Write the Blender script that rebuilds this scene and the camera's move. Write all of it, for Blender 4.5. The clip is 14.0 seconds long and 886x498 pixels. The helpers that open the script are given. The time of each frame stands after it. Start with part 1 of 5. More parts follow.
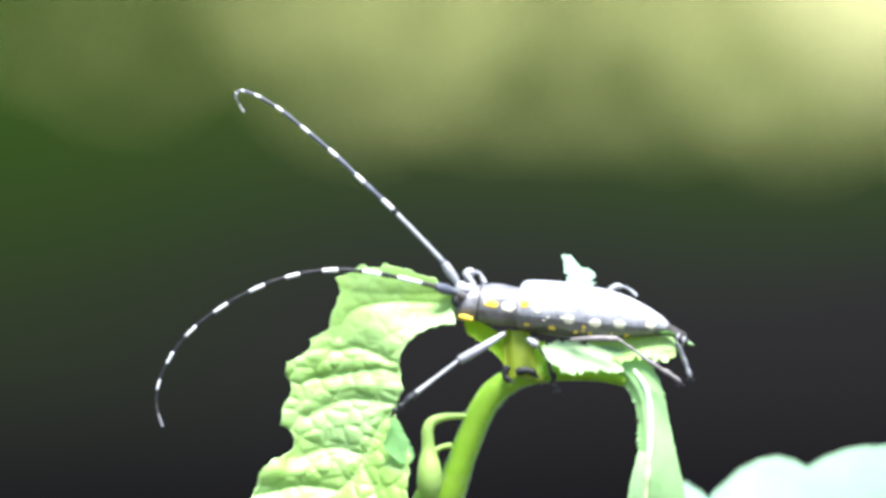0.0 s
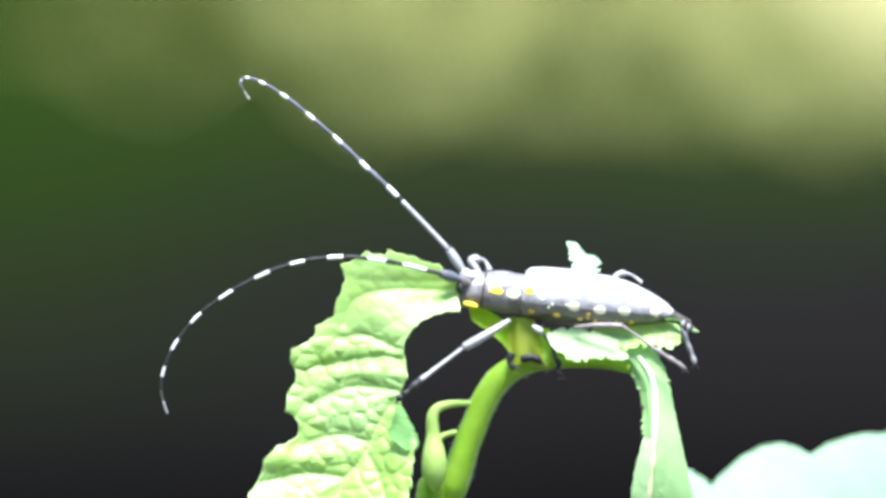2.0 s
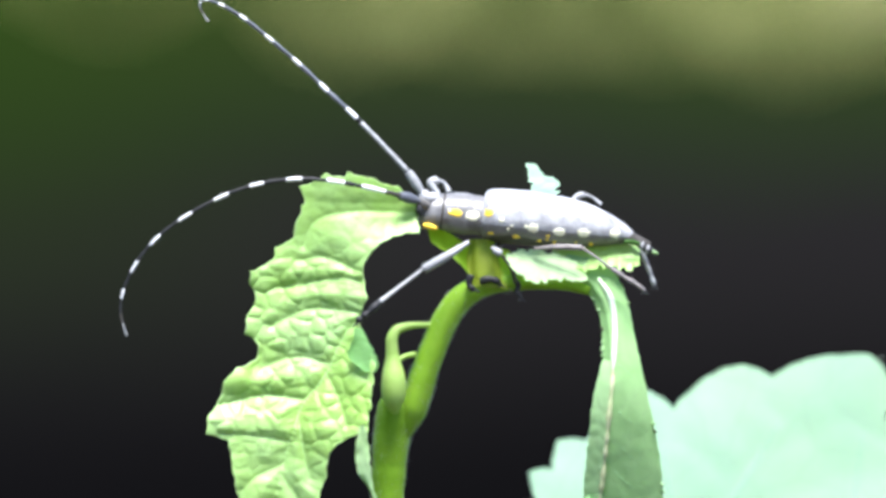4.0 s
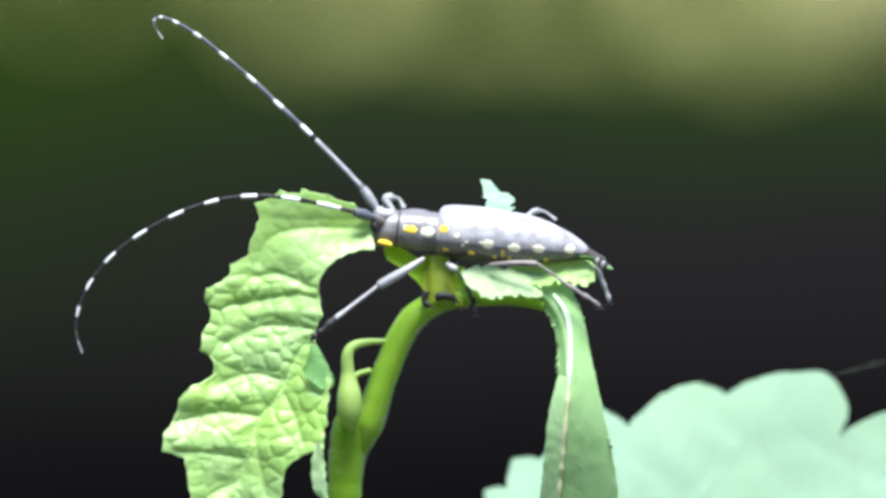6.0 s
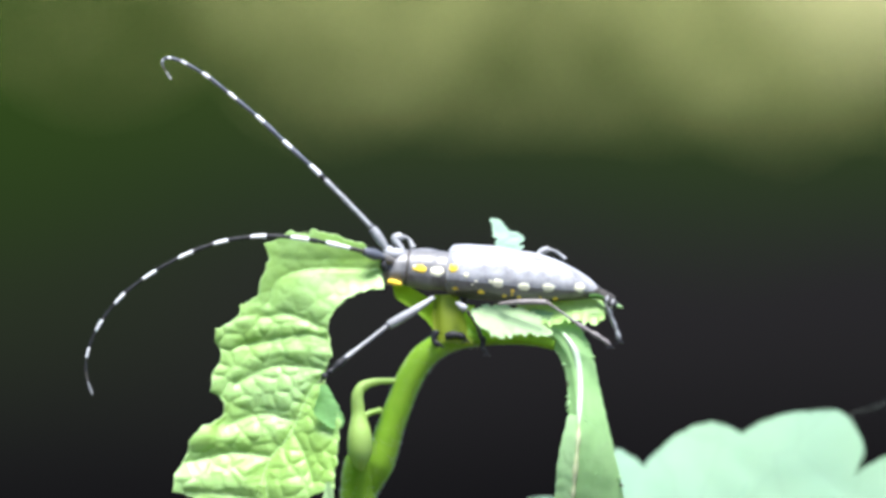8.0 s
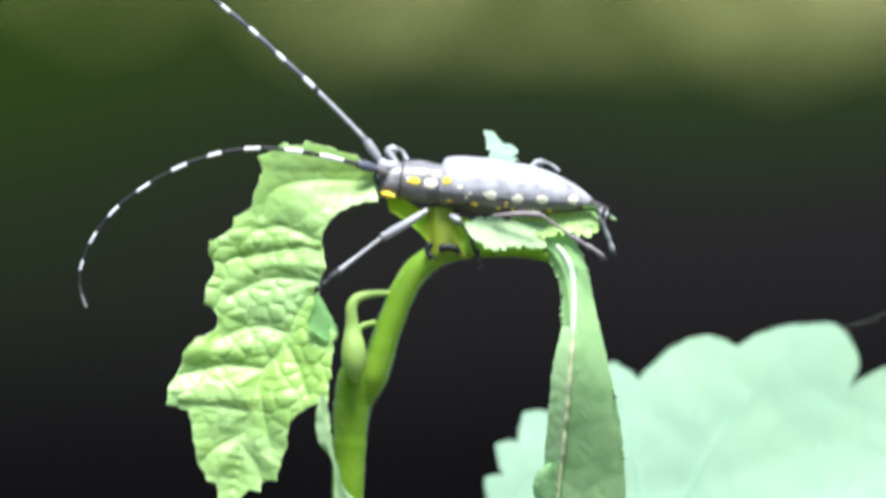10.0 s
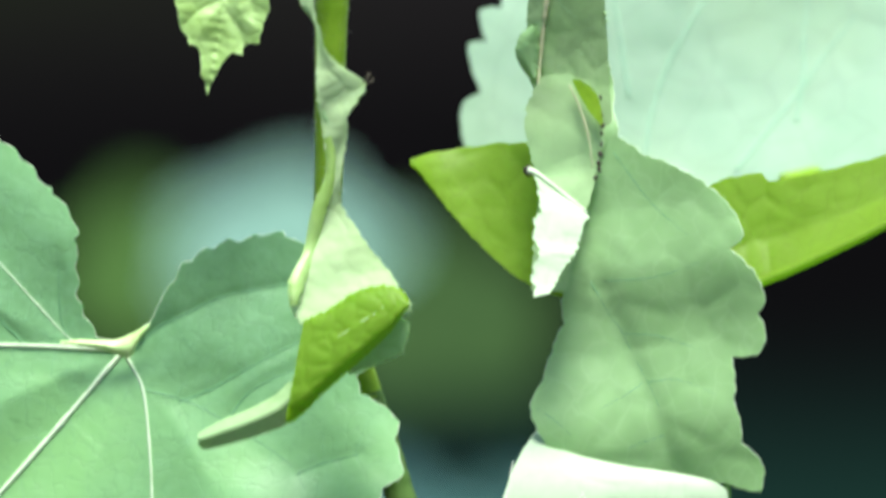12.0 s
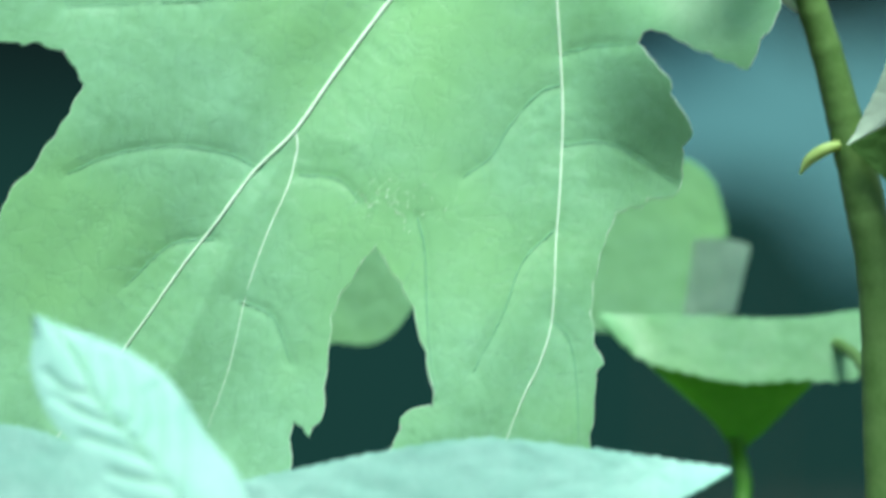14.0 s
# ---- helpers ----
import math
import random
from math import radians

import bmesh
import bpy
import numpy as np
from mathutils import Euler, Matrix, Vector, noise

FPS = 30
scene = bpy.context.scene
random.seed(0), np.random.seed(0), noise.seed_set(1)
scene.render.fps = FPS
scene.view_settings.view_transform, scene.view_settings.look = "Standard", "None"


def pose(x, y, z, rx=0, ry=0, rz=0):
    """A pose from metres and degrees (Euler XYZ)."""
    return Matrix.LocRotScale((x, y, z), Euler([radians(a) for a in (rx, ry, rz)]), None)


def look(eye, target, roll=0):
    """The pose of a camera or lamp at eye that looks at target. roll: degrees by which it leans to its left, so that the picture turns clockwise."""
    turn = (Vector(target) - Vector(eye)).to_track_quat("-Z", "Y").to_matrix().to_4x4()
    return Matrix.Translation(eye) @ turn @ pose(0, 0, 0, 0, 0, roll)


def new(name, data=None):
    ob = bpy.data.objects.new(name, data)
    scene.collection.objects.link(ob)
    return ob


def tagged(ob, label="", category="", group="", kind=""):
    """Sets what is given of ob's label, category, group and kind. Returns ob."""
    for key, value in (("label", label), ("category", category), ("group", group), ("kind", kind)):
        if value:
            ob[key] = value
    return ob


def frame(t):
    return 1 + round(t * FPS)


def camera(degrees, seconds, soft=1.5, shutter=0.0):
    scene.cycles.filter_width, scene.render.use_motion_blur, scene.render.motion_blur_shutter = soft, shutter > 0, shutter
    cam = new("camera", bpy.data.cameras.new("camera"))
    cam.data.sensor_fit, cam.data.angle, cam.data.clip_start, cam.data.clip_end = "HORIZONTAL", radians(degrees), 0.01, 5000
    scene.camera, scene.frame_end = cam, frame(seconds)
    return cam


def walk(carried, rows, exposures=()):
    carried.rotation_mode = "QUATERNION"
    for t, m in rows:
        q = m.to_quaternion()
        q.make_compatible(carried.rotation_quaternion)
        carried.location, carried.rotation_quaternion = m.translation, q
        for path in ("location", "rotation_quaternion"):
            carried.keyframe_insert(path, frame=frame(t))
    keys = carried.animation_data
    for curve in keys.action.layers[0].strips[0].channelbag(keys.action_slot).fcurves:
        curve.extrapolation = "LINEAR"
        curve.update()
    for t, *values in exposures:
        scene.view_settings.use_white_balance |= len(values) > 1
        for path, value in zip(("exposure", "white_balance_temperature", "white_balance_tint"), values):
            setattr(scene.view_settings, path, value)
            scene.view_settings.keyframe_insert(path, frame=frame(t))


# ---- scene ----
from mathutils import geometry

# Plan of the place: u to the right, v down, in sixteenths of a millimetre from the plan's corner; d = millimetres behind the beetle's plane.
G = 1 / 16000
EYE = 1.5          # height of the first eye above the ground
BACK = 2.0         # distance from the eye to the beetle


def at(u, v, d=0.0):
    return Vector(((u - 784) * G, d * 0.001, EYE + (441 - v) * G))


# ---- camera: a long lens, wide open, hand held, tilted down the shoot at the end
cam = camera(2.8072, 14.0, soft=3.5, shutter=0.3)
cam.data.dof.use_dof = True
cam.data.dof.focus_distance = 2.0
cam.data.dof.aperture_fstop = 23.0
cam.data.dof.aperture_blades = 0
# seconds, eye's shift right and down, aimed point's shift right and down, roll
ROWS = [
    (0.0, 0.0, 0.0, 0.0, 0.0, 0.00),
    (0.5, 17.5, 0.0, 37.3, 56.6, -0.05),
    (1.0, 35.0, 0.0, 52.2, 65.0, 0.02),
    (1.5, 37.2, 1.2, 17.4, 67.2, 0.02),
    (2.0, 39.5, 2.5, -8.6, 23.0, 0.02),
    (2.5, 41.8, 3.8, -48.2, 6.4, 0.02),
    (3.0, 44.0, 5.0, -20.6, 41.0, 0.03),
    (3.5, 44.7, 7.1, 61.1, 107.2, -0.05),
    (3.7, 45.0, 8.0, 58.1, 161.2, -0.04),
    (5.8, 53.5, 14.0, 148.0, 136.0, -0.25),
    (6.0, 55.0, 15.0, 143.0, 132.7, -0.27),
    (6.5, 65.0, 18.5, 126.6, 115.7, -0.31),
    (7.0, 75.0, 22.0, 128.5, 75.1, -0.45),
    (9.5, 119.0, 40.0, 138.8, 73.7, -0.60),
    (10.0, 118.3, 76.2, 136.1, 218.4, -0.63),
    (10.5, 125.0, 135.8, 162.9, 457.1, -0.60),
    (11.0, 130.3, 167.1, 184.1, 582.2, -0.63),
    (11.5, 130.4, 203.1, 184.4, 726.2, -0.75),
    (12.0, 123.9, 269.4, 158.3, 991.5, -0.72),
    (12.5, 93.5, 327.5, 36.8, 1223.6, -0.98),
    (13.0, 16.5, 367.5, -271.3, 1383.6, -0.93),
    (13.5, -27.3, 420.2, -446.5, 1594.7, -0.96),
    (14.0, -58.9, 493.4, -572.9, 1887.5, -1.13),
]
EXPOSURES = [(0.0, 1.86, 5950, 12), (1.2, 1.8, 5950, 12), (3.0, 1.97, 5950, 12), (3.7, 1.65, 5980, 12), (5.8, 1.28, 5980, 12), (9.5, 1.38, 5980, 12), (10.5, 1.25, 6050, 10), (11.2, 1.16, 6150, 10), (12.0, 1.05, 6300, 10), (13.0, 1.05, 6250, 9), (13.5, 1.02, 5850, 8), (14.0, 0.96, 5700, 7)]
walk(cam, [(t, look(at(784 + a, 441 + b, -1000 * BACK), at(784 + c, 441 + e), roll)) for t, a, b, c, e, roll in ROWS], EXPOSURES)

# ---- light: high sun through a gap in the canopy, sky all round
SUN_TO = Vector((0.07, -0.33, 0.94)).normalized()
world = bpy.data.worlds.new("sky")
scene.world = world
world.use_nodes = True
wn = world.node_tree.nodes
sky = wn.new("ShaderNodeTexSky")
sky.sky_type, sky.sun_disc = "NISHITA", False
sky.sun_elevation = math.asin(SUN_TO.z)
sky.sun_rotation = math.atan2(SUN_TO.x, SUN_TO.y)
world.node_tree.links.new(sky.outputs[0], wn["Background"].inputs[0])
wn["Background"].inputs[1].default_value = 0.088
sun = new("sun", bpy.data.lights.new("sun", "SUN"))
sun.data.energy, sun.data.angle, sun.data.color = 4.5, radians(24), (1.0, 0.96, 0.88)
sun.matrix_world = look(SUN_TO * 3 + Vector((0, 0, EYE)), (0, 0, EYE))


# ---- materials
def mat(name, colour, colour2=None, rough=0.5, scale=400.0, spec=0.5, bump=0.0, translucent=0.0, tcol=None, metal=0.0, coat=0.0, fine=5.0, sheen=0.0, net=0.0, net_scale=300.0, mottle=None, mottle_scale=28.0):
    m = bpy.data.materials.new(name)
    m.use_nodes = True
    nt = m.node_tree
    n, l = nt.nodes, nt.links
    b = n["Principled BSDF"]
    b.inputs["Roughness"].default_value = rough
    b.inputs["Metallic"].default_value = metal
    b.inputs["Specular IOR Level"].default_value = spec
    b.inputs["Coat Weight"].default_value = coat
    b.inputs["Sheen Weight"].default_value = sheen
    tc = n.new("ShaderNodeTexCoord")
    big = n.new("ShaderNodeTexNoise")
    big.inputs["Scale"].default_value = scale
    big.inputs["Detail"].default_value = 5
    small = n.new("ShaderNodeTexNoise")
    small.inputs["Scale"].default_value = scale * fine
    small.inputs["Detail"].default_value = 3
    for t in (big, small):
        l.new(tc.outputs["Object"], t.inputs["Vector"])
    add = n.new("ShaderNodeMath")
    add.operation = "MULTIPLY_ADD"
    add.inputs[1].default_value, add.inputs[2].default_value = 0.35, 0.0
    l.new(small.outputs[0], add.inputs[0])
    mixv = n.new("ShaderNodeMath")
    mixv.operation = "MULTIPLY_ADD"
    mixv.inputs[1].default_value = 0.75
    l.new(big.outputs[0], mixv.inputs[0])
    l.new(add.outputs[0], mixv.inputs[2])
    ramp = n.new("ShaderNodeMapRange")
    ramp.inputs[1].default_value, ramp.inputs[2].default_value = 0.3, 0.8
    l.new(mixv.outputs[0], ramp.inputs[0])
    mix = n.new("ShaderNodeMix")
    mix.data_type = "RGBA"
    l.new(ramp.outputs[0], mix.inputs[0])
    mix.inputs[6].default_value = (*colour, 1)
    mix.inputs[7].default_value = (*(colour2 or colour), 1)
    height = mixv.outputs[0]
    colour_out = mix.outputs[2]
    if mottle:
        # wide blotches of another tint
        wide = n.new("ShaderNodeTexNoise")
        wide.inputs["Scale"].default_value, wide.inputs["Detail"].default_value = mottle_scale, 4
        l.new(tc.outputs["Object"], wide.inputs["Vector"])
        share = n.new("ShaderNodeMapRange")
        share.inputs[1].default_value, share.inputs[2].default_value = 0.42, 0.68
        l.new(wide.outputs[0], share.inputs[0])
        blot = n.new("ShaderNodeMix")
        blot.data_type = "RGBA"
        l.new(share.outputs[0], blot.inputs[0])
        l.new(mix.outputs[2], blot.inputs[6])
        blot.inputs[7].default_value = (*mottle, 1)
        colour_out = blot.outputs[2]
    if net:
        # fine net of veins, pale lines a little sunk
        vo = n.new("ShaderNodeTexVoronoi")
        vo.feature = "DISTANCE_TO_EDGE"
        vo.inputs["Scale"].default_value = net_scale
        wander = n.new("ShaderNodeTexNoise")
        wander.inputs["Scale"].default_value, wander.inputs["Detail"].default_value = net_scale * 0.6, 2
        l.new(tc.outputs["Object"], wander.inputs["Vector"])
        bend = n.new("ShaderNodeMix")
        bend.data_type = "RGBA"
        bend.blend_type = "ADD"
        bend.inputs[0].default_value = 0.006
        l.new(tc.outputs["Object"], bend.inputs[6])
        l.new(wander.outputs[1], bend.inputs[7])
        l.new(bend.outputs[2], vo.inputs["Vector"])
        line = n.new("ShaderNodeMapRange")
        line.inputs[1].default_value, line.inputs[2].default_value = 0.0, 0.05
        line.inputs[3].default_value, line.inputs[4].default_value = 1.0, 0.0
        l.new(vo.outputs["Distance"], line.inputs[0])
        amount = n.new("ShaderNodeMath")
        amount.operation = "MULTIPLY"
        amount.inputs[1].default_value = abs(net)
        l.new(line.outputs[0], amount.inputs[0])
        lit = n.new("ShaderNodeMix")
        lit.data_type = "RGBA"
        l.new(amount.outputs[0], lit.inputs[0])
        l.new(colour_out, lit.inputs[6])
        k = 1.7 if net > 0 else 0.45
        lit.inputs[7].default_value = (*[min(0.9, k * x) for x in (colour2 or colour)], 1)
        colour_out = lit.outputs[2]
        low = n.new("ShaderNodeMath")
        low.operation = "MULTIPLY_ADD"
        low.inputs[1].default_value = -1.2 * abs(net)
        l.new(line.outputs[0], low.inputs[0])
        l.new(mixv.outputs[0], low.inputs[2])
        height = low.outputs[0]
    l.new(colour_out, b.inputs["Base Color"])
    if bump:
        bp = n.new("ShaderNodeBump")
        bp.inputs["Strength"].default_value, bp.inputs["Distance"].default_value = 1.0, bump
        l.new(height, bp.inputs["Height"])
        l.new(bp.outputs[0], b.inputs["Normal"])
    if translucent:
        tr = n.new("ShaderNodeBsdfTranslucent")
        tm = n.new("ShaderNodeMix")
        tm.data_type = "RGBA"
        tm.blend_type = "MULTIPLY"
        tm.inputs[0].default_value = 1.0
        l.new(colour_out, tm.inputs[6])
        tm.inputs[7].default_value = (*(tcol or (1.6, 1.5, 0.5)), 1)
        l.new(tm.outputs[2], tr.inputs["Color"])
        ms = n.new("ShaderNodeMixShader")
        ms.inputs[0].default_value = translucent
        l.new(b.outputs[0], ms.inputs[1])
        l.new(tr.outputs[0], ms.inputs[2])
        l.new(ms.outputs[0], n["Material Output"].inputs["Surface"])
    return m


LEAF = mat("young_leaf", (0.28, 0.48, 0.11), (0.44, 0.65, 0.27), 0.42, 220, 0.6, 0.00004, 0.34, (1.25, 1.2, 0.5), net=0.12, net_scale=900, mottle=(0.34, 0.56, 0.11), mottle_scale=90)
# darker leaf green with the shade worked into it
LEAF_SHADE = mat("leaf_in_shade", (0.15, 0.34, 0.09), (0.24, 0.46, 0.16), 0.45, 130, 0.5, 0.00006, 0.3, (1.1, 1.2, 0.6), net=0.15, net_scale=330)
WILTED = mat("wilted_leaf", (0.26, 0.48, 0.19), (0.40, 0.62, 0.32), 0.45, 110, 0.5, 0.00006, 0.4, (1.1, 1.2, 0.6), net=0.1, net_scale=260, mottle=(0.32, 0.55, 0.23))
BROAD = mat("broad_leaf", (0.16, 0.37, 0.136), (0.275, 0.555, 0.29), 0.45, 55, 0.45, 0.00012, 0.3, (0.95, 1.15, 0.75), fine=14, net=-0.15, net_scale=420, mottle=(0.225, 0.485, 0.17), mottle_scale=34)
UNDERSIDE = mat("leaf_underside", (0.30, 0.50, 0.205), (0.47, 0.65, 0.35), 0.6, 160, 0.3, 0.00006, 0.3, (1.05, 1.1, 0.62), net=-0.10, net_scale=450, mottle=(0.36, 0.57, 0.27), mottle_scale=70)
WILTED_UNDER = mat("wilted_underside", (0.28, 0.48, 0.19), (0.44, 0.63, 0.32), 0.6, 160, 0.3, 0.00008, 0.35, (1.05, 1.1, 0.62), net=-0.16, net_scale=450, mottle=(0.27, 0.48, 0.18), mottle_scale=55)
PALE_UNDER = mat("pale_underside", (0.42, 0.60, 0.28), (0.56, 0.72, 0.42), 0.6, 160, 0.3, 0.00006, 0.35, (1.05, 1.1, 0.62), net=-0.10, net_scale=450, mottle=(0.46, 0.64, 0.34), mottle_scale=70)
WHITE_UNDER = mat("white_underside", (0.41, 0.57, 0.36), (0.52, 0.67, 0.45), 0.6, 160, 0.3, 0.00006, 0.2, (1.0, 1.0, 0.75), net=-0.10, net_scale=260)
PALE = mat("pale_leaf", (0.39, 0.61, 0.42), (0.53, 0.73, 0.54), 0.42, 60, 0.5, 0.00005, 0.3, (0.9, 1.0, 0.8), net=-0.12, net_scale=150, mottle=(0.44, 0.66, 0.40))
DOWNY = mat("downy_leaf", (0.25, 0.51, 0.37), (0.35, 0.60, 0.46), 0.6, 140, 0.3, 0.00008, 0.3, (0.9, 1.0, 0.8), net=-0.12, net_scale=420)
PALE_DIM = mat("pale_leaf_veins", (0.29, 0.52, 0.34), (0.38, 0.61, 0.43), 0.5, 60, 0.2)
LIME = mat("backlit_leaf", (0.22, 0.38, 0.02), (0.28, 0.46, 0.04), 0.5, 200, 0.4, 0.00006, 0.6, (1.6, 1.6, 0.4), net=-0.15, net_scale=300)
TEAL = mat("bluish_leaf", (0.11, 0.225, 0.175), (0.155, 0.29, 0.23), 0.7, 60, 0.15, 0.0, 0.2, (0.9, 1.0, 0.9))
# teal albedo lowered for far leaves taken to hang in shade
SHADED_TEAL = mat("shaded_bluish_leaf", (0.035, 0.11, 0.10), (0.05, 0.14, 0.13), 0.7, 60, 0.15, 0.0, 0.2, (0.9, 1.0, 0.9))
VIVID = mat("vivid_leaf_underside", (0.07, 0.24, 0.012), (0.11, 0.31, 0.03), 0.5, 160, 0.3, 0.00006, 0.5, (1.2, 1.5, 0.4))
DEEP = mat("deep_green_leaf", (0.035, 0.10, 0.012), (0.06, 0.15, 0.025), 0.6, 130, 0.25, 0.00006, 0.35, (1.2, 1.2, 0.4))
# stem green darkened by hand for the shade low on the shoot
STEM_SHADED = mat("shaded_stem", (0.05, 0.12, 0.018), (0.10, 0.19, 0.045), 0.6, 300, 0.2, 0.00008)
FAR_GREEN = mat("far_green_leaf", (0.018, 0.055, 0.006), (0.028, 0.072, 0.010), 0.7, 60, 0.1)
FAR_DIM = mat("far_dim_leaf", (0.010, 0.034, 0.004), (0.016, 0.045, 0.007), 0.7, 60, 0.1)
VEIN_YOUNG = mat("young_vein", (0.38, 0.60, 0.18), (0.50, 0.70, 0.30), 0.4, 600, 0.5)
TWIG = mat("dark_twig", (0.03, 0.035, 0.015), (0.06, 0.07, 0.03), 0.7, 300, 0.3)
VEIN = mat("leaf_vein", (0.48, 0.64, 0.40), (0.60, 0.74, 0.52), 0.5, 600, 0.4)
STEM = mat("green_stem", (0.16, 0.32, 0.010), (0.25, 0.43, 0.03), 0.5, 300, 0.25, 0.00006, 0.18)
# yellow-green mottle, its dark tone takes in the beetle's shadow
SHEATH = mat("yellow_sheath", (0.12, 0.21, 0.01), (0.33, 0.39, 0.03), 0.5, 90, 0.4, 0.0001, 0.45, (1.2, 1.2, 0.3))
BUD = mat("bud_green", (0.30, 0.46, 0.10), (0.40, 0.55, 0.16), 0.5, 400, 0.4, 0.0, 0.25)
FINE_VEIN = mat("fine_vein", (0.12, 0.34, 0.13), (0.19, 0.43, 0.21), 0.5, 600, 0.4)
WILTED_VEIN = mat("wilted_vein", (0.26, 0.48, 0.18), (0.36, 0.57, 0.26), 0.5, 600, 0.4)
MIDRIB = mat("cream_midrib", (0.36, 0.42, 0.20), (0.54, 0.57, 0.34), 0.5, 900, 0.4)
DOWNY_VEIN = mat("downy_vein", (0.13, 0.36, 0.15), (0.20, 0.44, 0.22), 0.5, 600, 0.4)
WHITE_VEIN = mat("white_vein", (0.62, 0.70, 0.56), (0.70, 0.77, 0.65), 0.6, 600, 0.3)
# side veins coloured dark to draw the shade of sunk creases
VEIN_SHADED = mat("shaded_vein", (0.085, 0.25, 0.10), (0.15, 0.36, 0.17), 0.5, 600, 0.4)
DRY = mat("dry_brown", (0.02, 0.019, 0.016), (0.08, 0.072, 0.045), 0.8, 900, 0.2, 0.0001)
SHELL = mat("grey_shell", (0.17, 0.168, 0.172), (0.50, 0.495, 0.51), 0.38, 600, 0.6, 0.00004, sheen=0.3, fine=8)
THORAX = mat("thin_downed_shell", (0.07, 0.066, 0.064), (0.24, 0.235, 0.24), 0.4, 900, 0.6, 0.00005, sheen=0.15, fine=6)
# brown bare shell, darkened further for the shade on the flanks
FLANK = mat("darkened_bare_shell", (0.08, 0.072, 0.062), (0.24, 0.225, 0.21), 0.4, 900, 0.5, 0.00004, fine=6)
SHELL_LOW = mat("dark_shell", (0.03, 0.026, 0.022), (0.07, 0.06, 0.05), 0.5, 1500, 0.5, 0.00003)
GREY = mat("grey_leg", (0.20, 0.20, 0.205), (0.42, 0.42, 0.43), 0.5, 1500, 0.4, 0.00002)
BROWN_LEG = mat("brown_grey_leg", (0.11, 0.095, 0.088), (0.30, 0.27, 0.26), 0.5, 1500, 0.4, 0.00003)
SCAPE = mat("slate_horn", (0.045, 0.05, 0.065), (0.15, 0.16, 0.19), 0.4, 1500, 0.5, 0.00003)
BLACK = mat("black_horn", (0.010, 0.010, 0.011), (0.025, 0.025, 0.028), 0.55, 1500, 0.3)
WHITE = mat("white_down", (0.75, 0.75, 0.75), (0.85, 0.85, 0.86), 0.7, 1500, 0.3)
YELLOW = mat("yellow_down", (0.86, 0.54, 0.03), (0.90, 0.66, 0.08), 0.7, 2500, 0.2)
PALEYELLOW = mat("pale_yellow_down", (0.87, 0.82, 0.54), (0.91, 0.88, 0.70), 0.7, 2500, 0.2)
SOIL = mat("leaf_litter", (0.025, 0.02, 0.015), (0.06, 0.045, 0.03), 0.9, 25, 0.2, 0.004)

# ---- building helpers
ORIGIN = {}


def thing(name, p, label, category, group=""):
    ob = new(name)
    ob.location = p
    ob.empty_display_size = 0.005
    ORIGIN[ob] = Vector(p)
    return tagged(ob, label, category, group)


def part(name, bm, material, parent=None, label="", origin=None, smooth=True, solid=0.0):
    """One mesh object from a bmesh in the plan's own space."""
    base = ORIGIN[parent] if parent else Vector((0, 0, 0))
    o = Vector(origin) if origin is not None else base
    bmesh.ops.translate(bm, verts=bm.verts, vec=-o)
    for f in bm.faces:
        f.smooth = smooth
    me = bpy.data.meshes.new(name)
    bm.to_mesh(me)
    bm.free()
    for m in (material if isinstance(material, (list, tuple)) else [material]):
        me.materials.append(m)
    ob = new(name, me)
    ORIGIN[ob] = o
    if parent:
        ob.parent = parent
    ob.location = o - base
    if solid:
        s = ob.modifiers.new("thickness", "SOLIDIFY")
        s.thickness, s.offset, s.use_rim = solid, 0, False
    return tagged(ob, label) if label else ob


def spline(points, n):
    """n + 1 places evenly along a smooth curve through points (tuples of any length)."""
    p = [Vector(q) for q in points]
    p = [2 * p[0] - p[1]] + p + [2 * p[-1] - p[-2]]
    out = []
    for i in range(n + 1):
        x = i / n * (len(p) - 3)
        k = min(int(x), len(p) - 4)
        t = x - k
        a, b, c, e = p[k:k + 4]
        out.append(0.5 * (2 * b + (c - a) * t + (2 * a - 5 * b + 4 * c - e) * t * t + (3 * b - a - 3 * c + e) * t ** 3))
    return out


def tube(points, radii, n=24, sides=10, bm=None, wobble=0.0, material_of=None):
    """A round tube through plan points (u, v, d), radii in millimetres along it."""
    bm = bm or bmesh.new()
    c = [at(*q) for q in spline(points, n)]
    r = [q[0] for q in spline([(x, 0.0) for x in radii], n)]
    rings = []
    up = Vector((0, 1, 0))
    for i, q in enumerate(c):
        t = (c[min(i + 1, n)] - c[max(i - 1, 0)]).normalized()
        a = t.cross(up).normalized()
        b = t.cross(a).normalized()
        rr = max(r[i], 0.005) * 0.001 * (1 + wobble * noise.noise(q * 900))
        rings.append([bm.verts.new(q + rr * (a * math.cos(k * math.tau / sides) + b * math.sin(k * math.tau / sides))) for k in range(sides)])
    for i in range(n):
        for k in range(sides):
            f = bm.faces.new((rings[i][k], rings[i][(k + 1) % sides], rings[i + 1][(k + 1) % sides], rings[i + 1][k]))
            if material_of:
                f.material_index = material_of(i / n)
    bm.faces.new(rings[0][::-1])
    bm.faces.new(rings[-1])
    return bm


def tooth(x):
    """A saw tooth of a leaf's margin: steep on one side, slightly rounded."""
    f = x - math.floor(x)
    return (f / 0.75) ** 0.8 if f < 0.75 else (1 - f) / 0.25


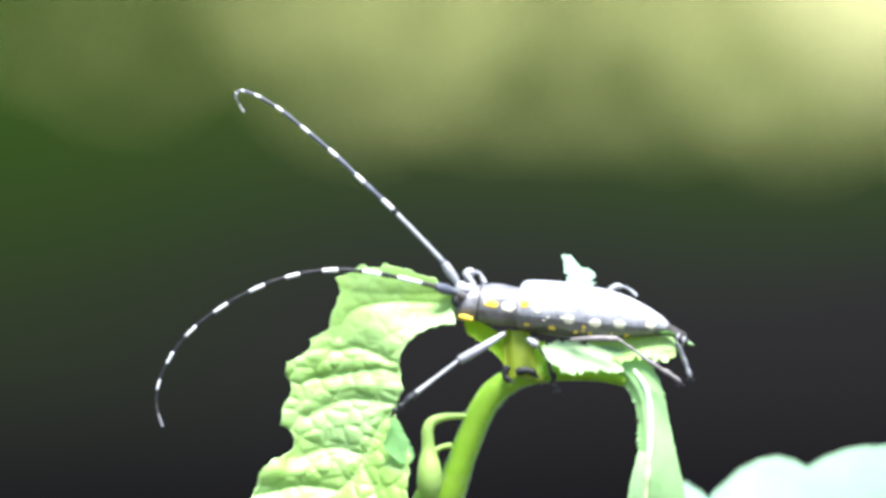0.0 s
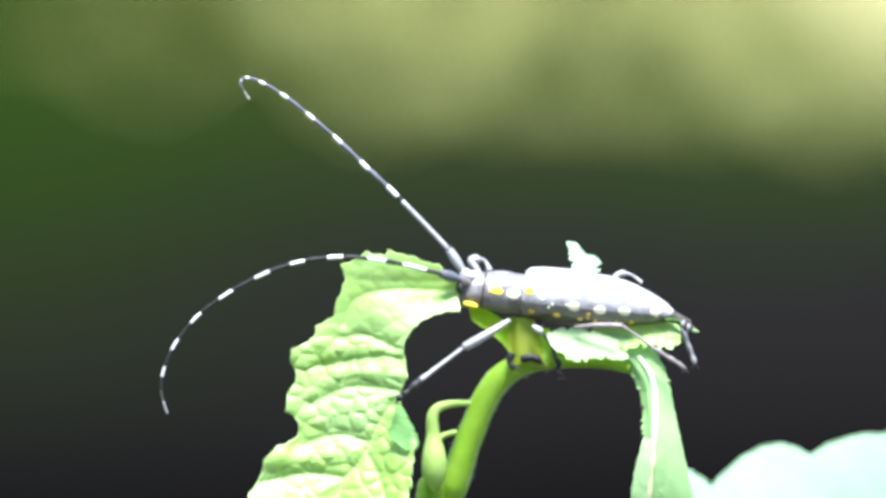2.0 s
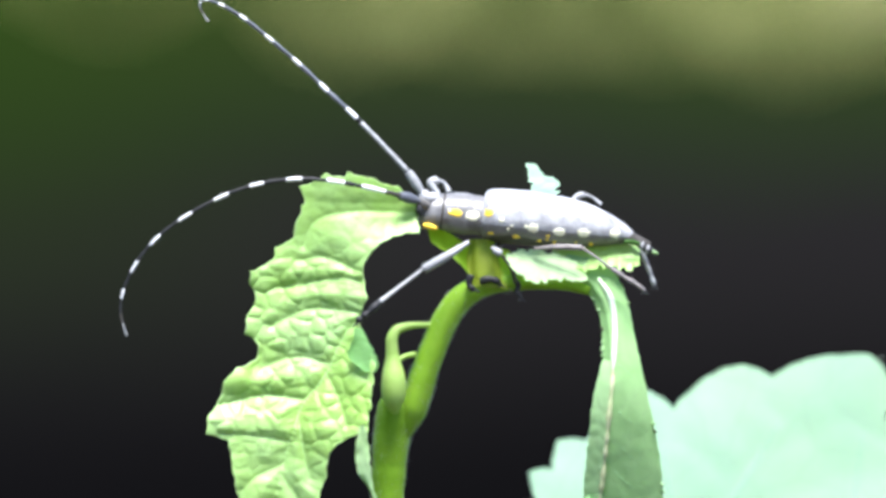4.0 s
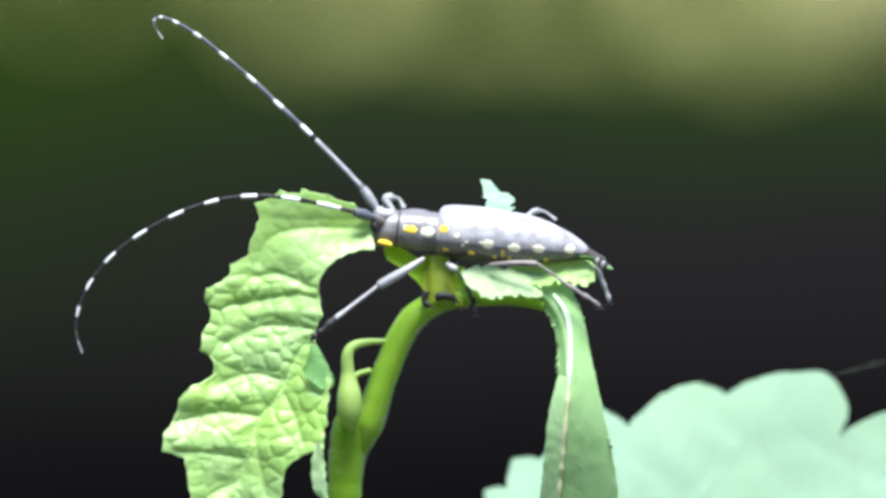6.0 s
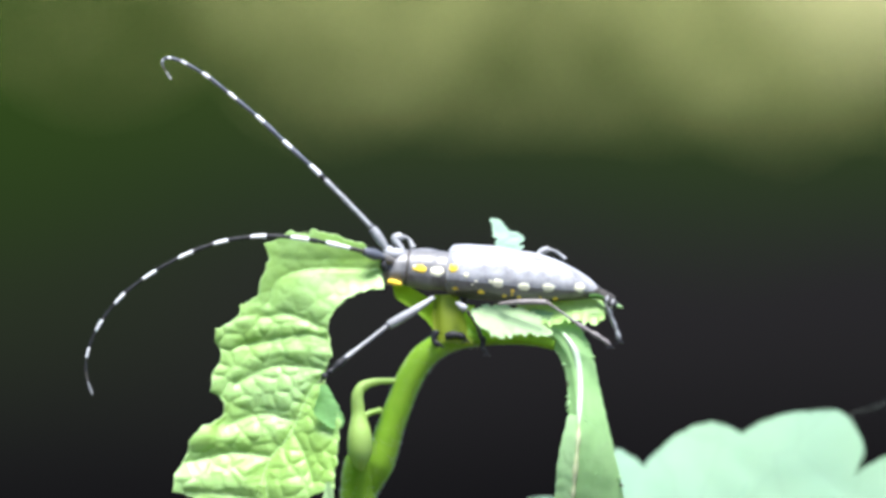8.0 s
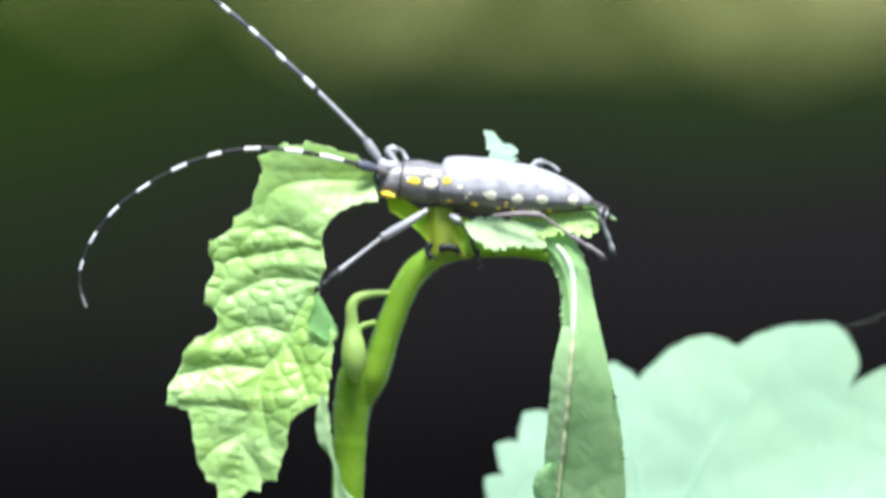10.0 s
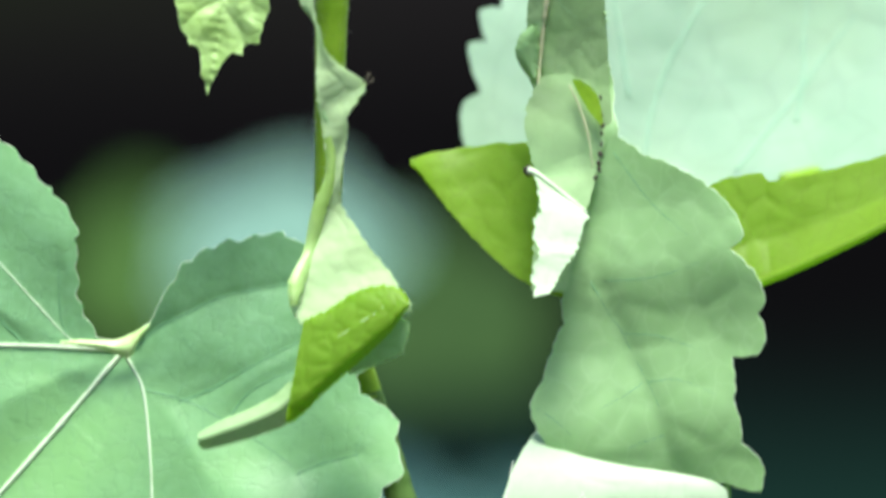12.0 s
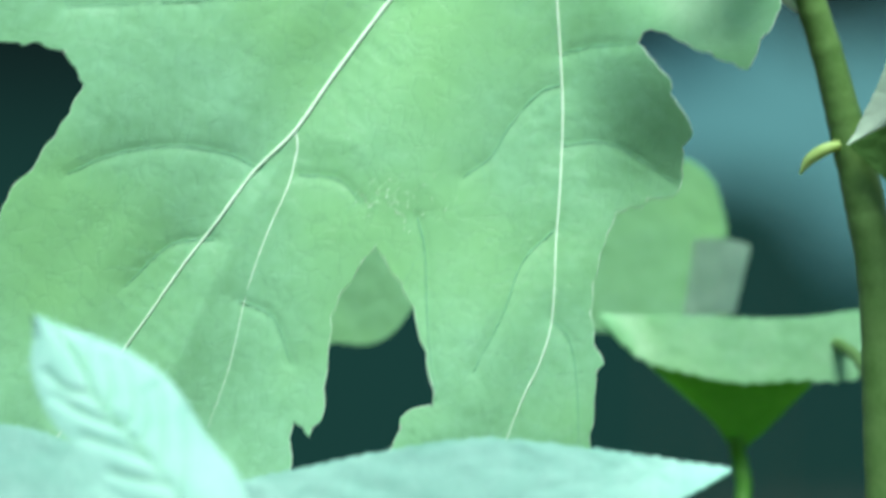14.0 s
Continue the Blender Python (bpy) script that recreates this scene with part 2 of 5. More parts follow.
def quilt(u, v, cell, amp, sharp=2.2):
    """Puffed fields between a net of fine sunk veins, in millimetres."""
    if not amp:
        return 0.0
    w = Vector((u / cell, v / cell, 0.3))
    w += 0.25 * noise.noise_vector(w * 0.7)
    dist, _ = noise.voronoi(w)
    e = min(1.0, (dist[1] - dist[0]) * sharp)
    return amp * e * (2 - e)


def pillow(u, v, cell, amp):
    """Rounded swellings, each with a crisp sunk border, in millimetres."""
    w = Vector((u / cell, 1.15 * v / cell, 0.3))
    w += 0.10 * noise.noise_vector(w * 0.9)
    dist, _ = noise.voronoi(w)
    e = min(1.0, (dist[1] - dist[0]) * 1.8)
    return amp * math.sin(e * math.pi / 2) ** 0.8


def sheet(rows, nu, nv, depth, teeth=(0, 0, 1), cell=30, amp=0.0, ragged=0.0, relief=None):
    """A leaf blade: rows of its two edges (u, v, u, v), smooth between; depth(s, t, u, v) in millimetres."""
    edge = spline(rows, nu)
    bm = bmesh.new()
    grid = []
    run_l = run_r = 0.0
    for i, q in enumerate(edge):
        a, b = Vector(q[:2]), Vector(q[2:4])
        if i:
            run_l += (a - Vector(edge[i - 1][:2])).length
            run_r += (b - Vector(edge[i - 1][2:4])).length
        way = (b - a).normalized() if (b - a).length > 1e-6 else Vector((1, 0))
        fade = min(1.0, (b - a).length / 40)
        out_a = fade * (teeth[0] * (tooth(run_l / teeth[2]) - 0.4) + ragged * noise.noise(Vector((run_l / 7, 3.1, 0))))
        out_b = fade * (teeth[1] * (tooth(run_r / teeth[2]) - 0.4) + ragged * noise.noise(Vector((run_r / 7, 9.1, 0))))
        reach = max(0.12, min(0.45, 14 / max(1.0, (b - a).length)))
        line = []
        for k in range(nv + 1):
            t = k / nv
            p = a.lerp(b, t) - way * (out_a * max(0.0, 1 - t / reach)) + way * (out_b * max(0.0, 1 - (1 - t) / reach))
            puff = relief(i / nu, t, p.x, p.y) if relief else quilt(p.x, p.y, cell, amp)
            line.append(bm.verts.new(at(p.x, p.y, depth(i / nu, t, p.x, p.y) - puff)))
        grid.append(line)
    for i in range(nu):
        for k in range(nv):
            bm.faces.new((grid[i][k], grid[i + 1][k], grid[i + 1][k + 1], grid[i][k + 1]))
    return bm


def surface(rows, face, puff=lambda u, v: 0.0):
    """Depth of a sheet's skin at the plan's (u, v)."""
    grid = []
    edge = spline(rows, 120)
    for i, q in enumerate(edge):
        for k in range(41):
            u, v = q[0] + (q[2] - q[0]) * k / 40, q[1] + (q[3] - q[1]) * k / 40
            grid.append((u, v, face(i / 120, k / 40, u, v) - puff(u, v)))
    g = np.array(grid)

    def skin(u, v):
        w = ((g[:, :2] - (u, v)) ** 2).sum(1)
        near = np.argsort(w)[:4]
        k = 1 / (w[near] + 1)
        return float((g[near, 2] * k).sum() / k.sum())
    return skin


def nerves(courses, skin, r, material, parent, out=0.12):
    """Raised veins, each an object, laid on a skin along its course."""
    for course in courses:
        pts = spline(course, 16)
        part("vein", tube([(q.x, q.y, skin(q.x, q.y) - out) for q in pts], [r, r * 0.9, r * 0.8, r * 0.5], 32, 6, wobble=0.3), material, parent)


def hairs(courses, count, length, seed):
    """Fine down standing off round stems, one mesh; a course is (plan points, radii in mm)."""
    rnd = random.Random(seed)
    bm = bmesh.new()
    for points, radii in courses:
        c = spline(points, 200)
        r = spline([(x, 0.0) for x in radii], 200)
        for _ in range(count):
            i = rnd.randrange(1, 199)
            p = at(*c[i])
            t = (at(*c[i + 1]) - at(*c[i - 1])).normalized()
            a = t.cross(Vector((0, 1, 0))).normalized()
            b = t.cross(a)
            w = rnd.uniform(0, math.tau)
            out = a * math.cos(w) + b * math.sin(w)
            tip = (out + t * rnd.uniform(-0.5, 0.5)).normalized()
            foot = p + out * r[i][0] * 0.00098
            side = tip.cross(t).normalized() * 0.000014
            up = t * 0.000014
            top = foot + tip * length * rnd.uniform(0.0005, 0.0012)
            base = [bm.verts.new(foot + side), bm.verts.new(foot - side * 0.5 + up), bm.verts.new(foot - side * 0.5 - up)]
            apex = bm.verts.new(top)
            for k in range(3):
                bm.faces.new((base[k], base[(k + 1) % 3], apex))
    return bm


MARGIN = []


def rim(material, parent, depth, r=0.09, label="", step=1):
    """The thickened pale margin of the blade made last."""
    e = MARGIN[-1][::step]
    e = e + e[:1]
    part("margin", tube([(q.x, q.y, depth(q.x, q.y)) for q in e], [r, r * 1.2, r * 0.8, r], len(e) - 1, 5, wobble=0.5), material, parent, label)


def inside_of(p, poly):
    c = False
    for i in range(len(poly)):
        a, b = poly[i - 1], poly[i]
        if (a[1] > p[1]) != (b[1] > p[1]) and p[0] < (b[0] - a[0]) * (p[1] - a[1]) / (b[1] - a[1]) + a[0]:
            c = not c
    return c


def fine_veins(lines, outline, skin, r, gap, reach, seed):
    """Short crooked cross veins that leave each vein on both sides and thin out, one mesh."""
    rnd = random.Random(seed)
    bm = bmesh.new()
    for k, line in enumerate(lines):
        rest = np.array([[q.x, q.y] for j, l in enumerate(lines) if j != k for q in l])
        run = 0.0
        for i in range(1, len(line)):
            step = line[i] - line[i - 1]
            run += Vector(step[:2]).length
            if run < gap:
                continue
            run = rnd.uniform(-0.35, 0.35) * gap
            for side in (-1, 1):
                a = math.atan2(step.y, step.x) + side * radians(rnd.uniform(55, 85))
                p = Vector((line[i].x, line[i].y))
                pts = [p.copy()]
                far_ = reach * rnd.uniform(0.5, 1.3)
                while 9 * len(pts) < far_:
                    a += rnd.uniform(-0.24, 0.24) - side * 0.03
                    p = p + Vector((math.cos(a), math.sin(a))) * 9
                    if not inside_of(p, outline):
                        break
                    pts.append(p.copy())
                    if len(pts) > 4 and float(((rest - (p.x, p.y)) ** 2).sum(1).min()) < 60:
                        break
                if len(pts) > 4:
                    tube([(q.x, q.y, skin(q.x, q.y)) for q in pts], [r, r * 0.9, r * 0.75, r * 0.4], len(pts) * 2, 5, bm)
    return bm


def blade(outline, step, depth, teeth=(5, 30), cell=45, amp=0.0, calm=lambda v: 1.0):
    """A leaf blade inside a smooth toothed outline of (u, v) corners, filled with a fine even mesh."""
    n = len(outline)
    edge = []
    run = 0.0
    for i in range(n):
        a, b = Vector(outline[i]), Vector(outline[(i + 1) % n])
        k = max(2, int((b - a).length / 5))
        side = Vector(((b - a).y, -(b - a).x)).normalized()
        for j in range(k):
            run += (b - a).length / k
            q = a.lerp(b, j / k)
            fade = min(1.0, (b - a).length / 60) * (0.25 + 1.1 * abs(noise.noise(Vector((math.floor(run / teeth[1]) * 1.7, 4.3, 0)))) * 1.6) * calm(q.y)
            swell = 0.06 * (b - a).length * math.sin(math.pi * j / k)
            edge.append(q + side * (fade * teeth[0] * (tooth(run / teeth[1]) - 0.35) + min(swell, 6) + (0.3 + 0.12 * teeth[0] * calm(q.y)) * noise.noise(Vector((run / 9, 1.7, 0)))))
    MARGIN.append(edge)
    lo_u, hi_u = min(q.x for q in edge), max(q.x for q in edge)
    lo_v, hi_v = min(q.y for q in edge), max(q.y for q in edge)
    rnd = random.Random(7)
    inside = [Vector((u + rnd.uniform(-0.25, 0.25) * step, v + rnd.uniform(-0.25, 0.25) * step)) for u in np.arange(lo_u, hi_u, step) for v in np.arange(lo_v, hi_v, step)]
    m = len(edge)
    verts, _, faces, *_ = geometry.delaunay_2d_cdt(edge + inside, [], [list(range(m))], 1, 0.01)
    bm = bmesh.new()
    made = [bm.verts.new(at(q.x, q.y, depth(q.x, q.y) - quilt(q.x, q.y, cell, amp))) for q in verts]
    for f in faces:
        bm.faces.new([made[k] for k in f])
    loose = [v for v in bm.verts if not v.link_faces]
    bmesh.ops.delete(bm, geom=loose, context="VERTS")
    bmesh.ops.recalc_face_normals(bm, faces=bm.faces)
    return bm


def smooth_step(a, b, x):
    t = min(1.0, max(0.0, (x - a) / (b - a)))
    return t * t * (3 - 2 * t)


# ---- the setting
def build_setting():
    bm = bmesh.new()
    bmesh.ops.create_grid(bm, x_segments=160, y_segments=160, size=60)
    for v in bm.verts:
        v.co.z = 0.05 * noise.noise(v.co * 0.6) - 0.05
    tagged(part("ground", bm, SOIL), "dark forest floor of bare soil and leaf litter", "ground", kind="structure")

    # the far edge of the wood glows: dim below, sunlit foliage above, both painted
    m = bpy.data.materials.new("far_wood_glow")
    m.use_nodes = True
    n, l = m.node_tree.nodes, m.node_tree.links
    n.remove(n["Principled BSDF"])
    tc = n.new("ShaderNodeTexCoord")
    xyz = n.new("ShaderNodeSeparateXYZ")
    l.new(tc.outputs["Object"], xyz.inputs[0])
    nz = n.new("ShaderNodeTexNoise")
    nz.inputs["Scale"].default_value, nz.inputs["Detail"].default_value = 4.0, 3
    l.new(tc.outputs["Object"], nz.inputs["Vector"])

    def math_node(op, a, b, c=0.0):
        k = n.new("ShaderNodeMath")
        k.operation = op
        for i, s in enumerate((a, b, c)):
            if isinstance(s, (int, float)):
                k.inputs[i].default_value = s
            else:
                l.new(s, k.inputs[i])
        return k.outputs[0]

    def band(src, lo, hi):
        k = n.new("ShaderNodeMapRange")
        k.interpolation_type = "SMOOTHSTEP"
        k.inputs[1].default_value, k.inputs[2].default_value = lo, hi
        l.new(src, k.inputs[0])
        return k.outputs[0]

    def blend(f, a, b):
        k = n.new("ShaderNodeMix")
        k.data_type = "RGBA"
        l.new(f, k.inputs[0])
        for i, s in ((6, a), (7, b)):
            if isinstance(s, tuple):
                k.inputs[i].default_value = (*s, 1)
            else:
                l.new(s, k.inputs[i])
        return k.outputs[2]

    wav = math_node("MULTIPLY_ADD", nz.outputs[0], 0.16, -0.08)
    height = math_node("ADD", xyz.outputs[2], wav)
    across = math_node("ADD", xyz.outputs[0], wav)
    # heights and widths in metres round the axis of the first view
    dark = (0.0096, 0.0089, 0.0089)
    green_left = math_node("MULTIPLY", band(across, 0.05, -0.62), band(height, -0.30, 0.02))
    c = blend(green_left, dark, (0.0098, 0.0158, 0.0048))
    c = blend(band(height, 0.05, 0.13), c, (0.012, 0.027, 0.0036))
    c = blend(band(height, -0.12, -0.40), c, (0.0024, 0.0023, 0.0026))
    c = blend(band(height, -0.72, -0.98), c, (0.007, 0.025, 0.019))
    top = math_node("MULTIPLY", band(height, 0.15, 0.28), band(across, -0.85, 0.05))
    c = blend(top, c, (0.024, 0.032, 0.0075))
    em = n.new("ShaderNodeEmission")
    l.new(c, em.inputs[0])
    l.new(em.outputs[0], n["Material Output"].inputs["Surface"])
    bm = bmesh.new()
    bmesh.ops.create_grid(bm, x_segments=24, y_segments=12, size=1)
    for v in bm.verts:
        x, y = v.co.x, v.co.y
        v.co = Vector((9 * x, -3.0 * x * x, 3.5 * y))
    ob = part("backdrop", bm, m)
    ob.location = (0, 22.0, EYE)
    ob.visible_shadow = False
    tagged(ob, "distant edge of a wood, glowing, with dark below and sunlit green above painted in", "backdrop", kind="structure")

    # glowing patches stand in for bright sky gaps and sunlit far leaves
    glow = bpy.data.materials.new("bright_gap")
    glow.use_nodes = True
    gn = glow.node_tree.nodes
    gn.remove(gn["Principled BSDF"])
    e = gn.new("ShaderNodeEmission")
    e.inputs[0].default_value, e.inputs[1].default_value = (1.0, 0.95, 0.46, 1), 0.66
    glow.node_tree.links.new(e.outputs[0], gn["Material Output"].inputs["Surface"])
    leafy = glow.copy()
    leafy.name = "leafy_glow"
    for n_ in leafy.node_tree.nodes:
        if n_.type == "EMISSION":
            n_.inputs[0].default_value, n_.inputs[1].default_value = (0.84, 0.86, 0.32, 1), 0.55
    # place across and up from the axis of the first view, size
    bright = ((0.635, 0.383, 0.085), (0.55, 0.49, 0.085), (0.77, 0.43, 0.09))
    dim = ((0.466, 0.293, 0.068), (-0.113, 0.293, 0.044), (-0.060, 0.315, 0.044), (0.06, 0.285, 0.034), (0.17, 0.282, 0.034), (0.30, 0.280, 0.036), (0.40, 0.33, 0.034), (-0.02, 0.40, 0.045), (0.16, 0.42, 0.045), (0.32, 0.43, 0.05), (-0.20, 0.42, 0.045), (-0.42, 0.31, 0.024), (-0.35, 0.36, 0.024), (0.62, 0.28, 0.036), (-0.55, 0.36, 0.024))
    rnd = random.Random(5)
    for patches, m, name, label in ((bright, glow, "sky_gap", "bright sky gaps between far leaves"), (dim, leafy, "foliage_glow", "glowing yellow-green patches for sunlit leaves at the far edge of the wood")):
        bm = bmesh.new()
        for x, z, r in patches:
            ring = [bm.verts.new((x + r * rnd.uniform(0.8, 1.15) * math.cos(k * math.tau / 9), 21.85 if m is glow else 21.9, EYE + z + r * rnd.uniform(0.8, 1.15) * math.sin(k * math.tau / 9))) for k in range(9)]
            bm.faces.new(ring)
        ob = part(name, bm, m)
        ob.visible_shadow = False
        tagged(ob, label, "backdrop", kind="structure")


# ---- the shoot with its eaten leaves
def build_shoot():
    shoot = thing("leafy_shoot", at(986, 24441, 8), "green shoot with wilted, eaten leaves hanging from it", "plant")
    part("stem", tube([(772, 848, 2), (766, 884, 2.2), (757, 932, 2.4), (752, 982, 2.6), (747, 1090, 3), (743, 1255, 4), (739, 1400, 5), (760, 1540, 5.5), (790, 1640, 6), (808, 1700, 6)],
                      [1.0, 2.15, 2.05, 1.85, 1.75, 1.6, 1.5, 1.5, 1.6, 1.65], 120, 20, wobble=0.05), STEM, shoot)
    # lower stem: shade painted in with a darker green
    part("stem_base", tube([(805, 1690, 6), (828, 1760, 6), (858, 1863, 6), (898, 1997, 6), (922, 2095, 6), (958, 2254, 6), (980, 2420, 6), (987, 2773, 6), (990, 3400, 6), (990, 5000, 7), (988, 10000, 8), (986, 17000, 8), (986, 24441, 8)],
                           [1.64, 1.65, 1.7, 1.8, 1.95, 2.3, 2.15, 2.3, 2.4, 2.6, 3, 3.5, 4], 240, 20, wobble=0.05), STEM_SHADED, shoot, "foot of the stem, painted darker for its shade")
    part("petiole", tube([(768, 945, 2.2), (790, 890, 1.7), (803, 855, 1.4), (816, 815, 1.2), (849, 733, 1), (882, 688, 1), (928, 665, 1), (990, 661, 1), (1060, 664, 1), (1108, 674, 0.5)],
                         [0.8, 1.65, 1.6, 1.5, 1.45, 1.4, 1.2, 0.9, 0.75, 0.7], 70, 18, wobble=0.04), STEM, shoot, "arched green leaf stalk")
    tagged(part("stem_down", hairs([([(768, 945, 2.2), (790, 890, 1.7), (803, 855, 1.4), (816, 815, 1.2), (849, 733, 1), (882, 688, 1), (928, 665, 1), (990, 661, 1)], [0.8, 1.65, 1.6, 1.5, 1.45, 1.4, 1.2, 0.9]),
                                    ([(766, 884, 2.2), (757, 932, 2.4), (752, 982, 2.6), (747, 1090, 3), (743, 1255, 4), (739, 1400, 5)], [2.15, 2.05, 1.85, 1.75, 1.6, 1.5])], 900, 0.45, 12), WHITE_VEIN, shoot, "fine pale down on the stem"), kind="stuff")
    bud = part("bud", tube([(762, 892, -0.6), (760, 867, -1.3), (760, 838, -1.5), (759, 814, -1.3), (758, 796, -1.2), (757, 779, -1.2), (757, 761, -1.2), (764, 747, -1.0), (779, 740, -0.6), (800, 737, -0.1), (828, 737, 0.7)],
                           [0.4, 1.25, 1.42, 1.12, 0.82, 0.72, 0.64, 0.55, 0.46, 0.36, 0.3], 70, 14, wobble=0.06), BUD, shoot, "pale green side bud drawn out into a curled tip")
    part("stipule", tube([(766, 802, -1.1), (778, 793, -0.9), (798, 788, 0.2)], [0.36, 0.3, 0.3], 12, 8), BUD, bud)

    part("side_shoot", tube([(918, 2160, 4.5), (890, 2168, 4), (862, 2186, 4), (846, 2210, 4)], [0.5, 0.7, 0.6, 0.15], 20, 9), BUD, shoot, "small yellowish side shoot")

    # hanging puckered leaf below the beetle's head
    outline = [(807, 516), (767, 492), (720, 476), (679, 466), (674, 474), (640, 469), (594, 492), (602, 512), (586, 560), (582, 584), (572, 590), (551, 600), (549, 618), (508, 642), (504, 660), (517, 690), (500, 720), (496, 752), (519, 770), (519, 795), (480, 815), (457, 838), (455, 858), (430, 900),
               (427, 930), (466, 945), (472, 990), (480, 1035), (497, 1066), (514, 1073), (517, 1118), (528, 1157), (545, 1120), (560, 1096), (570, 1084), (592, 1086), (594, 1070), (621, 1066), (628, 1040), (640, 1009), (646, 962), (680, 938), (714, 926)]
    outline += [(720, 880), (724, 840), (728, 808), (714, 770), (699, 738), (702, 715), (713, 690), (708, 662), (706, 635), (722, 605), (756, 583), (806, 574)]
    ribs = [[(702, 722), (690, 735), (668, 762), (639, 825), (599, 878), (576, 941), (557, 1013), (533, 1138)],
            [(800, 540), (688, 537), (622, 554), (601, 596)], [(690, 640), (640, 618), (590, 622)], [(692, 714), (612, 709), (540, 740)], [(645, 806), (586, 794), (525, 815)], [(599, 870), (530, 862), (450, 880)],
            [(639, 822), (662, 870), (676, 915)], [(590, 905), (600, 960), (612, 1010)], [(574, 945), (520, 935), (450, 930)], [(565, 985), (520, 1005), (490, 1030)], [(560, 1005), (585, 1040), (595, 1068)], [(700, 660), (660, 655), (560, 670)]]
    # the blade swings forward towards its tip
    def swing(v):
        return -0.015 * max(0.0, min(v, 920) - 520) + 0.003 * max(0.0, v - 920)

    def spread(u, v):
        k = 1 + 0.001 * swing(v)
        return (870 + (u - 870) * k, 520 + (v - 520) * k)
    outline = [spread(*q) for q in outline]
    ribs = [[spread(*q) for q in r] for r in ribs]
    line = np.array([[q.x, q.y] for r in ribs for q in spline(r, 50)])

    def drape(u, v):
        arch = 2.2 * smooth_step(640, 800, u) * smooth_step(640, 540, v)
        return -1.4 + swing(v) + arch + 0.9 * math.sin((u - 420) / 75) + 0.9 * math.sin(v / 110) + 0.25 * math.sin(v / 15 + 0.4 * math.sin(u / 30)) * smooth_step(640, 480, u)

    def pucker(u, v):
        """Swollen fields between the sunk veins."""
        g = float(np.sqrt(((line - (u, v)) ** 2).sum(1).min()))
        e = 1 - math.exp(-(g / 6) ** 2)
        swell = 1 - math.exp(-(g / 24) ** 2)
        cells = (pillow(u, v, 31, 0.25) + pillow(u + 300, v, 15, 0.03)) * (0.25 + 0.75 * e) * (1 - 0.6 * smooth_step(890, 1020, v)) * (0.25 + 0.75 * smooth_step(560, 660, v))
        return 0.12 * e + 0.50 * swell + cells + 0.02 * noise.noise(Vector((u / 9, v / 9, 2)))
    leaf = part("leaf", blade(outline, 3.0, lambda u, v: drape(u, v) - pucker(u, v), (5, 23)), LEAF, shoot, "bright green puckered leaf, eaten along one edge", solid=0.00022)
    rim(VEIN_YOUNG, leaf, lambda u, v: drape(u, v) - pucker(u, v) - 0.02, 0.07)
    for k, r in enumerate(ribs):
        w = 0.09 if k == 0 else 0.07
        part("vein", tube([(q.x, q.y, drape(q.x, q.y) - pucker(q.x, q.y) - 0.075) for q in spline(r, 30)], [w, w, w * 0.8, w * 0.5], 60, 6), VEIN_YOUNG, leaf)
    # shade on this fragment comes from its darker green
    part("leaf_fragment", sheet([(691, 740, 704, 742), (689, 760, 714, 762), (679, 786, 726, 786), (690, 803, 733, 803), (711, 819, 729, 819)], 36, 18, lambda s, t, u, v: -7.0 + 0.9 * t, (0, 4, 12), 24, 0.05, 3), LEAF_SHADE, leaf, "leaf fragment at the bitten edge, shade painted in")

    # thin torn strip that hangs beside the stem and folds over at its end
    rows = [(702, 912, 710, 912), (694, 950, 716, 952), (697, 992, 721, 998), (715, 1016, 723, 1022), (724, 1040, 732, 1042), (725, 1075, 737, 1070), (724, 1102, 764, 1102), (723, 1130, 809, 1134), (724, 1160, 799, 1160), (730, 1196, 778, 1192), (736, 1235, 775, 1228),
            (738, 1275, 767, 1275), (732, 1310, 763, 1317), (717, 1346, 765, 1352), (707, 1386, 788, 1387), (699, 1426, 812, 1424), (681, 1465, 846, 1466), (671, 1497, 866, 1498), (676, 1535, 880, 1516), (692, 1556, 886, 1536)]
    strip = part("leaf", sheet(rows, 150, 30, lambda s, t, u, v: -8.8 + 0.3 * math.cos(t * 3.1) * (1 - s) - 1.2 * s - 3.0 * smooth_step(0.98, 0.3, s) - 4.5 * smooth_step(0.66, 1, s) + 0.2 * math.sin(v / 17 + t * 4), (3, 4, 22), 30, 0.10, 5), PALE_UNDER, shoot, "pale torn leaf strip hanging along the stem", solid=0.00022)
    part("crease", sheet([(724, 1105, 729, 1100), (722, 1140, 736, 1140), (725, 1170, 743, 1178), (731, 1197, 752, 1205), (756, 1221, 760, 1221)], 40, 8, lambda s, t, u, v: -11.5 - 0.3 * math.sin(t * 3), (1, 1, 15), 40, 0.03, 3), WILTED, strip, "greener margin folded over")
    part("fold", sheet([(696, 1550, 661, 1731), (714, 1543, 686, 1719), (742, 1530, 726, 1680), (775, 1508, 777, 1636), (805, 1495, 817, 1601), (838, 1490, 847, 1572), (864, 1497, 868, 1543), (880, 1516, 881, 1524)], 90, 34,
                       lambda s, t, u, v: -15.0 - 1.3 * math.sin(min(1.0, t * 1.25) * math.pi / 2) + 1.2 * smooth_step(0.8, 1, t), (3, 1, 20), 34, 0.12, 4), LIME, strip, "lime green folded leaf end", solid=0.00022)
